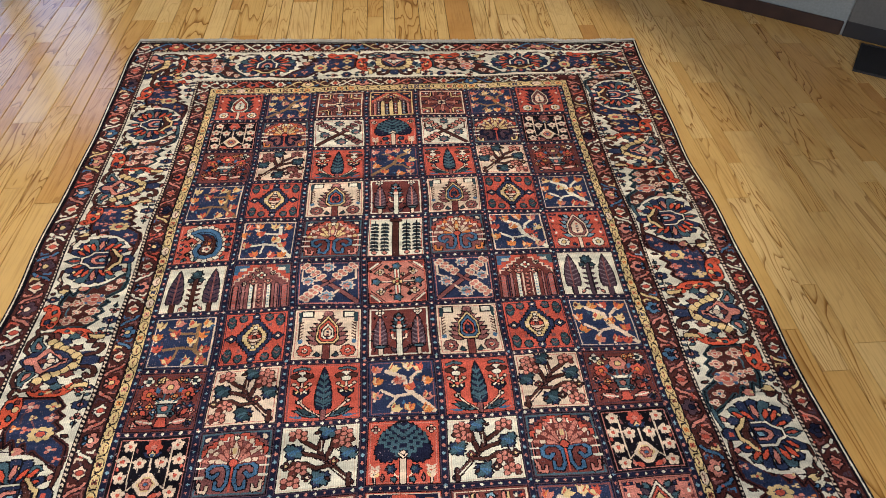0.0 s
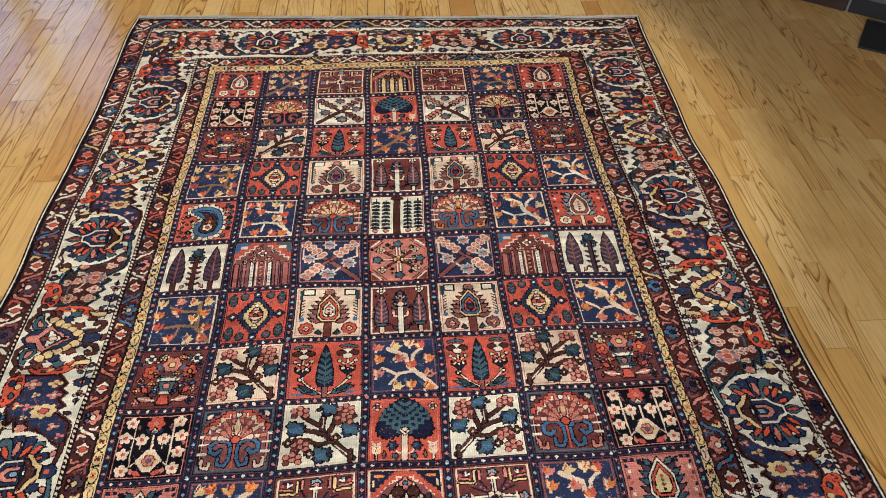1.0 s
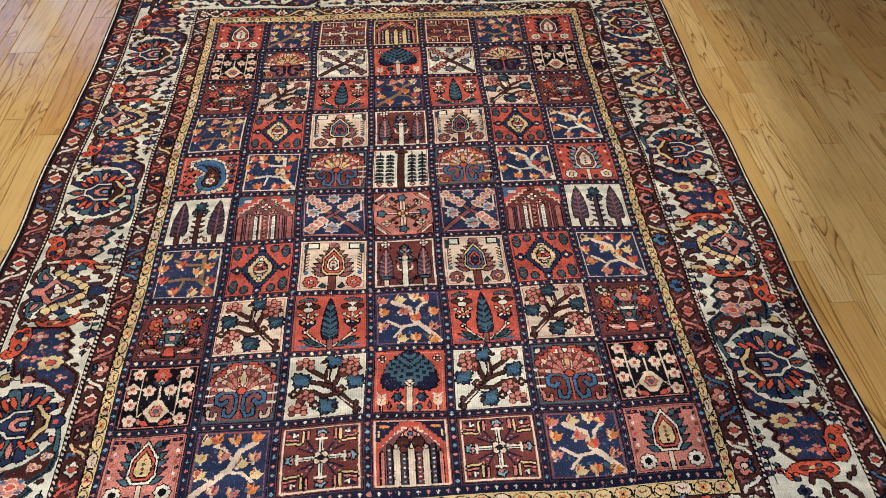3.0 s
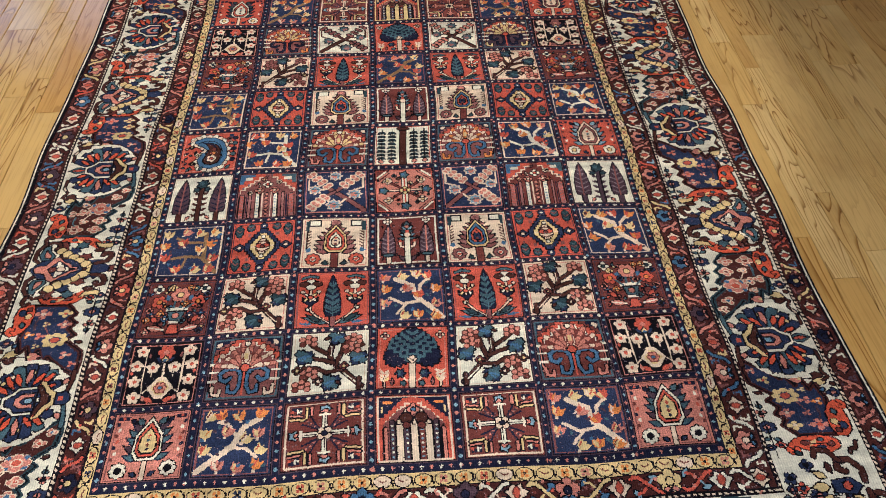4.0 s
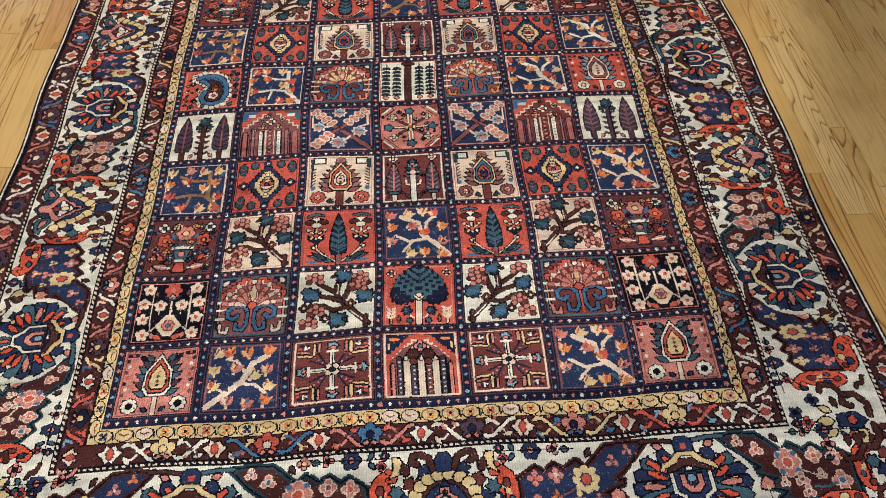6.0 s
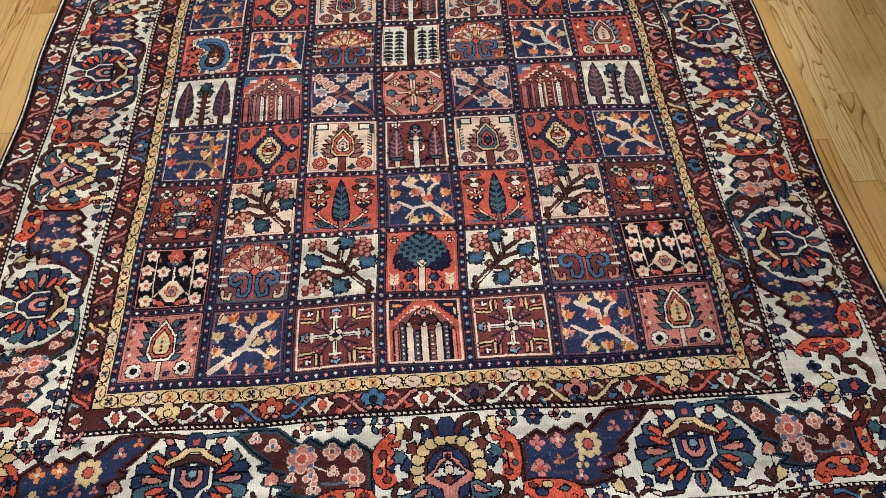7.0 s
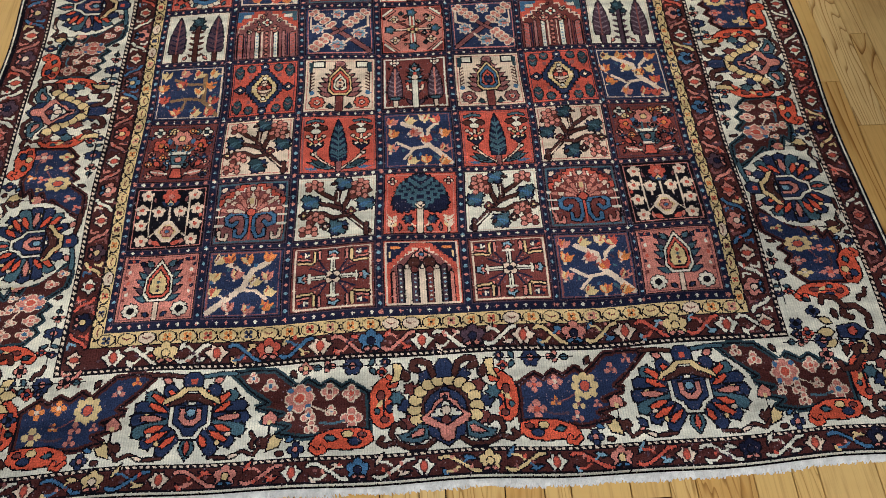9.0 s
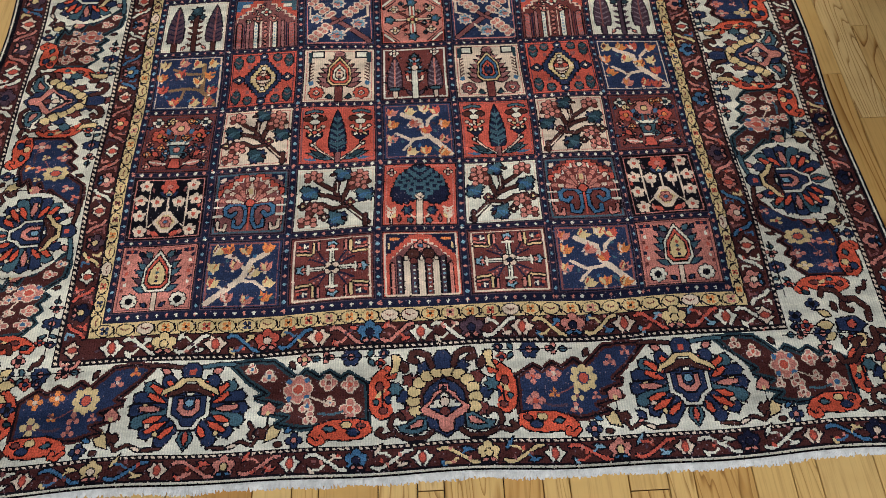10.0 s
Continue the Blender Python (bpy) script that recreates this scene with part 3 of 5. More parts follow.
def vine_cross(p, ground="I", bunch="P", wood="W", leafc="T"):
    p.box(-1, -1, 1, 1, ground)
    p.rim("P")
    hem = "L" if ground == "U" else "K"
    p.line([(-0.86, -0.86), (-0.3, -0.32), (0.05, -0.02), (0.28, 0.2)], 0.15, wood, "K")
    p.line([(0.0, 0.0), (-0.3, 0.28)], 0.11, wood, "K")
    p.line([(0.05, -0.02), (0.45, -0.3)], 0.1, wood, "K")
    p.cob(-0.78, 0.8, -0.26, 0.3, 0.28, bunch, hem)
    p.cob(0.78, 0.82, 0.26, 0.26, 0.28, bunch, hem)
    p.cob(0.36, -0.26, 0.78, -0.72, 0.28, bunch, hem)
    for a, b in (((-0.86, 0.7), (-0.86, 0.2)), ((-0.86, 0.2), (-0.5, 0.02)), ((0.3, 0.12), (0.62, 0.05)), ((0.86, 0.6), (0.86, 0.15)), ((-0.3, -0.35), (-0.05, -0.62))):
        p.line([a, b], 0.07, wood if ground == "I" else "L")
    for u, v, r in ((0.02, 0.74, 0.22), (-0.58, -0.12, 0.24), (0.66, 0.1, 0.22), (0.08, -0.62, 0.26)):
        p.jagged(u, v, r, leafc, hem, 8)
        p.jagged(u + 0.03, v - 0.02, r * 0.55, "P" if ground != "I" else "X", "", 6)
        p.line([(u - r * 0.6, v), (u + r * 0.5, v + r * 0.2)], 0.04, "T")


def willow(p, ground="R", leafc="T", pale="N"):
    p.box(-1, -1, 1, 1, ground)
    p.rim("P")
    # scalloped dome, banded in chevrons
    dome = [(0.10, -0.10), (0.24, -0.16), (0.40, -0.24), (0.58, -0.24), (0.74, -0.16), (0.80, 0.0), (0.78, 0.16), (0.70, 0.32), (0.64, 0.48), (0.52, 0.62), (0.38, 0.74), (0.24, 0.84), (0.08, 0.90)]
    for s in (-1, 1):
        for u, v in dome[1:]:
            p.jagged(s * u * 0.92, v, 0.12, pale, "K", 5)
    p.poly([(u * 0.96, v) for u, v in dome] + [(-u * 0.96, v) for u, v in dome[::-1]], pale, "")
    for s in (-1, 1):
        for k in range(5):
            b = -0.12 + k * 0.22
            w = (0.66, 0.60, 0.48, 0.32, 0.14)[k]
            stair = [(s * 0.02, b)]
            for n in range(1, 5):
                stair += [(s * w * n / 4, b + w * 0.85 * (n - 1) / 4), (s * w * n / 4, b + w * 0.85 * n / 4)]
            p.line(stair, 0.085, leafc)
        p.line([(0.0, -0.84), (s * 0.22, -0.72), (s * 0.26, -0.56)], 0.045, "L", "")
        p.jagged(s * 0.34, -0.54, 0.17, "U", "K", 6, leafc)
        p.jagged(s * 0.26, -0.86, 0.11, leafc, "K", 5)
        p.line([(s * 0.78, -0.94), (s * 0.78, -0.66)], 0.04, "L", "K")
        for k in range(3):
            p.leaf(s * 0.78, -0.80 + 0.12 * k, 90 - s * 40, 0.22, 0.09, "L", "")
            p.leaf(s * 0.78, -0.80 + 0.12 * k, 90 + s * 40, 0.22, 0.09, "L" if k else "Y", "")
        p.leaf(s * 0.56, -0.92, 90, 0.26, 0.10, "V", "K")
        p.flower(s * 0.80, 0.74, 0.12, "L", "V", 4, "K")
    p.line([(0, -0.94), (0, -0.04)], 0.15, "L", "K")
    p.line([(-0.10, -0.08), (0, -0.18), (0.10, -0.08)], 0.05, "L", "K")


def vase(p, ground="M", bloom="P"):
    p.box(-1, -1, 1, 1, ground)
    p.rim("D")
    p.box(-0.32, -0.08, 0.32, 0.06, "I")
    p.poly([(-0.26, -0.08), (0.26, -0.08), (0.18, -0.42), (-0.18, -0.42)], "T", "K")
    p.box(-0.16, -0.52, 0.16, -0.44, "I")
    p.poly([(-0.2, -0.9), (0.2, -0.9), (0.12, -0.56), (-0.12, -0.56)], "R", "K")
    p.disc(0, -0.24, 0.09, "P", "K")
    p.flower(0, 0.52, 0.3, bloom, "Y", 6)
    p.line([(-0.1, 0.06), (-0.1, 0.28)], 0.07, "T")
    p.line([(0.1, 0.06), (0.1, 0.28)], 0.07, "T")
    for s in (-1, 1):
        p.flower(s * 0.58, 0.26, 0.23, "R", "O", 5)
        p.flower(s * 0.7, 0.74, 0.17, "I" if ground == "M" else "T", "G", 4)
        p.flower(s * 0.74, -0.18, 0.15, "N", "B", 4, "")
        p.line([(s * 0.22, -0.02), (s * 0.46, 0.2)], 0.05, "T")
        p.line([(s * 0.2, -0.86), (s * 0.5, -0.6), (s * 0.4, -0.42)], 0.06, "K")
        p.leaf(s * 0.26, -0.74, 90 - s * 80, 0.56, 0.24, "P", "K", "I")
        p.leaf(s * 0.5, -0.5, 90 - s * 40, 0.34, 0.18, "R", "K")
        p.leaf(s * 0.3, 0.3, 90 - s * 20, 0.25, 0.14, "B", "")
    p.scatter(ground, "PRPYOBTVU", 90, 0.17, 6)


def grapes(p, ground="L", bunch="P", wood="W", leafc="G"):
    p.box(-1, -1, 1, 1, ground)
    p.rim("P" if ground == "L" else "L")
    for pts, w in (([(0.86, -0.86), (0.60, -0.58), (0.30, -0.24), (0.08, -0.02)], 0.12), ([(0.80, -0.62), (0.80, -0.92)], 0.11), ([(0.08, -0.04), (-0.02, 0.26), (0.06, 0.66)], 0.12), ([(0.16, -0.10), (0.30, 0.30), (0.50, 0.40), (0.84, 0.50)], 0.11),
                   ([(0.10, -0.04), (-0.16, 0.08), (-0.46, 0.16)], 0.10), ([(0.34, -0.28), (-0.06, -0.34), (-0.36, -0.16), (-0.66, -0.14)], 0.09), ([(-0.10, 0.30), (-0.36, 0.48), (-0.56, 0.66)], 0.10), ([(0.30, 0.30), (0.36, 0.62), (0.62, 0.86)], 0.09), ([(-0.46, -0.26), (-0.62, -0.56)], 0.08)):
        p.line(pts, w, wood, "K")
    p.line([(0.74, -0.76), (0.40, -0.40)], 0.035, ground)
    p.line([(0.04, 0.20), (0.04, 0.52)], 0.03, ground)
    for u, v, r in ((-0.68, 0.22, 0.25), (0.16, 0.80, 0.22), (0.74, 0.08, 0.25), (0.06, -0.66, 0.27)):
        for a, b, q in ((-0.10, 0.10, 0.72), (0.12, 0.06, 0.66), (-0.06, -0.12, 0.66), (0.12, -0.10, 0.6)):
            p.jagged(u + a, v + b, r * q, "U" if a * b > 0 else leafc, "K", 6)
        p.disc(u, v, r * 0.62, leafc)
        p.line([(u - r * 0.5, v - r * 0.2), (u, v + r * 0.1), (u + r * 0.6, v + r * 0.1)], 0.07, "B" if leafc == "T" else "T")
        p.line([(u - r * 0.2, v - r * 0.5), (u + r * 0.2, v - r * 0.1)], 0.05, "B" if leafc == "T" else "T")
    for cu, cv in ((-0.60, 0.72), (0.60, 0.70), (-0.52, -0.36), (-0.68, -0.74), (0.56, 0.40)):
        for a, c in ((0.0, 0.0), (-0.19, 0.10), (0.18, 0.10), (0.00, 0.20), (0.19, -0.10), (-0.17, -0.10)):
            p.disc(cu + a * 0.85, cv + c * 0.8, 0.070, bunch if (a + c) > -0.10 else "M", "W")
    p.scatter(ground, "WMGW", 5, 0.20, 21)


def cypress_red(p, ground="R", blossoms="I"):
    p.box(-1, -1, 1, 1, ground)
    p.rim("V", 0.96, 0.03)
    p.cypress(0, -0.94, 0.92, 0.46, "N", "T", "V")
    for k in range(5):
        b = -0.42 + 0.22 * k
        p.line([(-0.20 + 0.03 * k, b + 0.12), (0, b), (0.20 - 0.03 * k, b + 0.12)], 0.08, "T")
    for s in (-1, 1):
        p.line([(s * 0.10, -0.88), (s * 0.40, -0.66), (s * 0.62, -0.40), (s * 0.62, 0.6)], 0.05, "L", "K")
        for u, v, c in ((0.62, 0.66, blossoms), (0.44, 0.58, "W"), (0.80, 0.58, "W"), (0.62, 0.46, blossoms)):
            p.disc(s * u, v, 0.13, c, "K", 0.09)
        p.line([(s * 0.44, 0.84), (s * 0.66, 0.88), (s * 0.86, 0.80)], 0.07, "T", "K")
        p.poly([(s * 0.40, 0.10), (s * 0.62, -0.10), (s * 0.84, 0.10), (s * 0.84, -0.06), (s * 0.62, -0.26), (s * 0.40, -0.06)], "N", "K")
        p.line([(s * 0.48, 0.20), (s * 0.76, -0.02)], 0.06, "Y", "K")
        p.line([(s * 0.76, 0.20), (s * 0.48, -0.02)], 0.06, blossoms, "K")
        p.disc(s * 0.62, 0.08, 0.06, "R", "K")
        p.disc(s * 0.40, 0.28, 0.05, "L", "K")
        p.disc(s * 0.84, 0.28, 0.05, "L", "K")
        p.leaf(s * 0.64, -0.44, 90 - s * 30, 0.18, 0.11, "I", "K")
        p.leaf(s * 0.12, -0.90, 90 - s * 70, 0.78, 0.20, "T", "K")
        p.leaf(s * 0.30, -0.84, 90 - s * 55, 0.52, 0.16, "G", "K")
        p.leaf(s * 0.50, -0.90, 90 - s * 84, 0.40, 0.10, "B", "")


def medallion(p, ground="R", side="G"):
    p.box(-1, -1, 1, 1, ground)
    p.rim("D")
    def stepped(a, b, c, o="", n=6):
        quarter = p.steps(a, 0.05, 0.05, b, n)
        pts = quarter + [(-u, v) for u, v in quarter[::-1]] + [(-u, -v) for u, v in quarter] + [(u, -v) for u, v in quarter[::-1]]
        p.poly(pts, c, o)
    for s in (-1, 1):
        p.poly([(s * 0.52, 0), (s * 0.74, 0.17), (s * 0.96, 0), (s * 0.74, -0.17)], "U", "K")
        p.poly([(s * 0.64, 0), (s * 0.75, 0.08), (s * 0.86, 0), (s * 0.75, -0.08)], "L", "K")
        p.disc(0, s * 0.86, 0.11, "U", "K")
        p.disc(0, s * 0.86, 0.04, "I")
        for t in (-1, 1):
            for u, v, a, b in ((0.78, 0.66, 0.12, 0.24), (0.42, 0.80, 0.12, 0.14)):
                p.disc(s * u, t * v, a, side, "K", b)
                for n in (-1, 0, 1):
                    p.line([(s * u - a * 0.7, t * v + n * b * 0.5 + 0.05), (s * u, t * v + n * b * 0.5 - 0.03), (s * u + a * 0.7, t * v + n * b * 0.5 + 0.05)], 0.035, "T" if n else "V")
            p.line([(s * 0.78, t * 0.40), (s * 0.78, t * 0.34)], 0.05, "V")
            p.box(s * 0.38, t * 0.42, s * 0.50, t * 0.56, "V")
    stepped(0.56, 0.74, "U", "K")
    stepped(0.40, 0.54, "Y", "K", 5)
    p.line([(-0.36, 0), (0.36, 0)], 0.06, "L", "")
    stepped(0.22, 0.30, "L", "K", 3)
    for s in (-1, 1):
        p.disc(s * 0.11, 0.03, 0.10, "R", "K", 0.07)
        p.disc(0, s * 0.40, 0.055, "I", "K")
        p.line([(-0.16, s * 0.15), (0, s * 0.22), (0.16, s * 0.15)], 0.05, "W")
    p.disc(0, 0, 0.06, "M", "K")


def pine_arch(p, ground="L", plume="V", ring="Y", inner="B"):
    p.box(-1, -1, 1, 1, ground)
    p.rim("P")
    p.line([(0, -0.95), (0, -0.4)], 0.20, "M", "K")
    # stepped plume of feathers round the pointed arch
    for s in (-1, 1):
        for k in range(7):
            v = -0.46 + 0.17 * k
            w = (0.66, 0.68, 0.64, 0.57, 0.47, 0.35, 0.22)[k]
            p.leaf(s * (w - 0.44), v, 90 - s * 64, 0.46, 0.19, "X" if k % 2 else "V", "K")
        p.flower(s * 0.64, -0.68, 0.25, "R" if inner == "R" else "V", "I", 8, "K")
        p.disc(s * 0.64, -0.68, 0.06, "R", "")
        p.poly([(s * 0.16, -0.88), (s * 0.30, -0.70), (s * 0.38, -0.86), (s * 0.26, -0.92)], "G", "K")
        p.box(s * 0.46, 0.68, s * 0.80, 0.92, "I")
        p.line([(s * 0.46, 0.68), (s * 0.80, 0.68), (s * 0.80, 0.92), (s * 0.46, 0.92), (s * 0.46, 0.68)], 0.05, "K")
        p.box(s * 0.80, 0.50, s * 0.92, 0.90, "G")
        p.line([(s * 0.86, -0.30), (s * 0.86, 0.5)], 0.03, "K")
        for k in range(6):
            p.line([(s * 0.86, -0.20 + k * 0.12), (s * 0.75, -0.12 + k * 0.12)], 0.045, "W")
        p.leaf(s * 0.84, -0.40, 90 + s * 20, 0.20, 0.16, "B", "")
    p.disc(0, 0.82, 0.14, "X", "K", 0.10)
    p.disc(0, 0.82, 0.06, plume)
    arch = [(-0.20, -0.42), (-0.36, -0.24), (-0.32, 0.30), (0, 0.74), (0.32, 0.30), (0.36, -0.24), (0.20, -0.42)]
    for f, c in ((1.0, ring), (0.80, "R" if inner == "R" else "B"), (0.56, "I" if inner == "R" else "R"), (0.34, "L" if inner == "R" else "U")):
        p.poly([(a * f, 0.02 + (b - 0.02) * f) for a, b in arch], c, "K")
    for k in range(4):
        p.disc(0, -0.18 + 0.12 * k, 0.045, "NMNR"[k], "")


def two_trees(p):
    p.box(-1, -1, 1, 1, "M")
    p.rim("I", 0.95, 0.045)
    p.scatter("M", "VZV", 6, 0.10, 16)
    for s in (-1, 1):
        p.cypress(s * 0.62, -0.90, 0.70, 0.46, "D", "A", "L", "K", "P")
        p.line([(s * 0.62 - 0.10, -0.62), (s * 0.62 + 0.10, -0.62)], 0.10, "T", "K")
        p.flower(s * 0.64, 0.82, 0.14, "I", "L", 4)
        p.line([(0, -0.34), (s * 0.22, -0.28), (s * 0.24, -0.10)], 0.06, "L", "K")
        p.disc(s * 0.24, -0.06, 0.05, "R")
        p.leaf(s * 0.08, -0.9, 90 - s * 40, 0.34, 0.14, "D", "K")
        for k in range(5):
            p.leaf(0, 0.02 + 0.13 * k, 90 - s * (80 - 10 * k), 0.32 - 0.02 * k, 0.13, ("T", "S", "G", "S", "T")[k], "K")
    p.line([(0, -0.94), (0, 0.16)], 0.16, "I", "K")
    p.disc(0, 0.20, 0.10, "L", "K")
    p.box(-0.05, 0.28, 0.05, 0.40, "R")
    p.leaf(0, 0.48, 90, 0.34, 0.22, "T", "K")
    p.disc(0, 0.56, 0.06, "P", "K")


def columns(p):
    p.box(-1, -1, 1, 1, "I")
    p.rim("R", 0.97, 0.03)
    p.line([(0, -0.95), (0, 0.9)], 0.2, "W", "K")
    p.line([(-0.16, 0.88), (0.16, 0.88)], 0.12, "W", "K")
    for u in (-0.78, -0.4, 0.4, 0.78):
        p.line([(u, -0.86), (u, 0.86)], 0.04, "K")
        for k in range(8):
            b = -0.62 + k * 0.19
            for s in (-1, 1):
                p.leaf(u, b, 90 + s * 130 if k else 90 + s * 120, 0.19, 0.11, "G", "K")
        p.leaf(u, -0.92, 90, 0.2, 0.2, "P", "K")


def pink_cross(p, ground="P"):
    p.box(-1, -1, 1, 1, ground)
    for s in (-1, 1):
        for t in (-1, 1):
            p.poly([(s * 0.5, t * 0.98), (s * 0.98, t * 0.98), (s * 0.98, t * 0.5)], "M", "K")
            p.line([(s * 0.62, t * 0.92), (s * 0.92, t * 0.62)], 0.07, "I")
            p.line([(s * 0.44, t * 0.92), (s * 0.92, t * 0.44)], 0.035, "K")
            p.line([(0, 0), (s * 0.5, t * 0.4)], 0.06, "M", "K")
            p.flower(s * 0.58, t * 0.46, 0.15, "L", "Y", 4)
    p.line([(0, -0.6), (0, 0.6)], 0.15, "I", "K")
    p.line([(0, -0.6), (0, 0.6)], 0.05, "R")
    p.line([(-0.6, 0), (0.6, 0)], 0.07, "L", "K")
    for d, e in ((1, 0), (-1, 0), (0, 1), (0, -1)):
        p.jagged(d * 0.74, e * 0.74, 0.19, "T", "K", 5, "B")
    p.flower(0, 0, 0.17, "Y", "R", 4)
    p.scatter(ground, "MTRL", 10, 0.12, 15)
    p.rim("R", 0.96, 0.04)


def paisley(p):
    p.box(-1, -1, 1, 1, "R")
    p.rim("P")
    # comma-shaped boteh: ivory teeth outside, a blue band, dark heart
    body = [(-0.30, 0.30), (-0.10, 0.10), (-0.22, -0.12), (-0.34, -0.38), (-0.22, -0.66), (0.10, -0.76), (0.40, -0.64), (0.54, -0.32), (0.50, 0.10), (0.36, 0.46), (0.10, 0.66), (-0.26, 0.70), (-0.52, 0.58), (-0.50, 0.42)]
    for (a, b), (c, d) in zip(body, body[1:] + body[:1]):
        for f in (0.0, 0.5):
            u, v = a + (c - a) * f, b + (d - b) * f
            p.disc(u + (u - 0.08) * 0.24, v + (v - 0.0) * 0.22, 0.105, "L" if f else "I", "K")
    p.poly(body, "B", "K")
    p.line(body[2:13], 0.15, "B", "K")
    p.poly([(-0.04, 0.16), (-0.14, -0.14), (-0.22, -0.40), (-0.10, -0.60), (0.12, -0.64), (0.32, -0.54), (0.40, -0.28), (0.36, 0.10), (0.22, 0.36), (-0.06, 0.50), (-0.20, 0.46)], "W", "K")
    p.line([(-0.30, 0.52), (-0.02, 0.44), (0.20, 0.22)], 0.07, "N")
    p.flower(0.08, -0.34, 0.18, "L", "R", 5)
    p.bud(0.10, -0.16, 90, 0.22, "O", "M")
    p.disc(0.14, 0.12, 0.07, "M", "K")
    p.line([(0.84, -0.5), (0.84, 0.7)], 0.04, "K")
    for k in range(5):
        p.disc(0.84, -0.44 + 0.28 * k, 0.08, "T" if k % 2 else "N", "K")
        p.leaf(-0.86, -0.6 + 0.26 * k, 60, 0.18, 0.1, "N", "")
    for s in (-0.74, -0.30, 0.66):
        p.leaf(s, -0.92, 60, 0.26, 0.14, "T", "K")
    p.box(0.60, 0.74, 0.78, 0.90, "U")
    p.scatter("R", "KTLV", 14, 0.15, 2)


def three_cypress(p, tree="D", wood="W"):
    p.box(-1, -1, 1, 1, "I")
    p.rim("L", 0.96, 0.03)
    for s in (-1, 1):
        p.cypress(s * 0.62, -0.94, 0.92, 0.54, "D", "A" if tree == "A" else "N", wood, "K", "V")
        for k in range(5):
            p.leaf(s * 0.05, -0.8 + 0.24 * k, 90 - s * 62, 0.24, 0.12, wood, "")
        p.leaf(s * 0.4, -0.94, 90 + s * 40, 0.24, 0.12, "P", "K")
    p.line([(0, -0.95), (0, 0.5)], 0.13, wood, "K")
    p.jagged(0, 0.66, 0.24, "G", "K", 7, "T")
    p.jagged(-0.18, 0.4, 0.13, "G", "K", 5)
    p.jagged(0.18, 0.4, 0.13, "G", "K", 5)


def mosque(p, ground="M"):
    p.box(-1, -1, 1, 1, ground)
    for s in (-1, 1):
        p.poly([(s * a, b) for a, b in [(0.1, 0.98), (0.98, 0.98), (0.98, 0.2)] + p.steps(0.95, 0.2, 0.12, 0.9, 5)], "B" if s < 0 else "T")
        p.line([(s * a, b) for a, b in p.steps(0.95, 0.28, 0.2, 0.95, 4)], 0.16, "R")
        p.line([(s * a, b) for a, b in p.steps(0.92, 0.12, 0.16, 0.84, 5)], 0.05, "L")
        p.box(s * 0.55, 0.7, s * 0.8, 0.84, "I")
        for u, w, c in ((0.3, 0.12, "I"), (0.56, 0.07, "X"), (0.84, 0.16, "X")):
            p.line([(s * u, -0.96), (s * u, 0.08 if u < 0.8 else -0.05)], w, c, "K")
        for k in range(7):
            p.line([(s * 0.78, -0.88 + k * 0.13), (s * 0.9, -0.8 + k * 0.13)], 0.035, "R")
            p.disc(s * 0.3, -0.86 + k * 0.13, 0.035, "S")
        p.flower(s * 0.26, 0.22, 0.15, "P", "L", 4)
        p.line([(s * 0.68, -0.96), (s * 0.68, 0.02)], 0.04, "N")
    for k in range(6):
        p.disc(0, -0.85 + k * 0.18, 0.05, "P", "K")
    p.line([(-0.14, -0.96), (-0.14, 0.1)], 0.035, "L")
    p.line([(0.14, -0.96), (0.14, 0.1)], 0.035, "L")
    p.flower(0, 0.5, 0.16, "I", "R", 4)
    p.scatter(ground, "PRLV", 10, 0.14, 4)


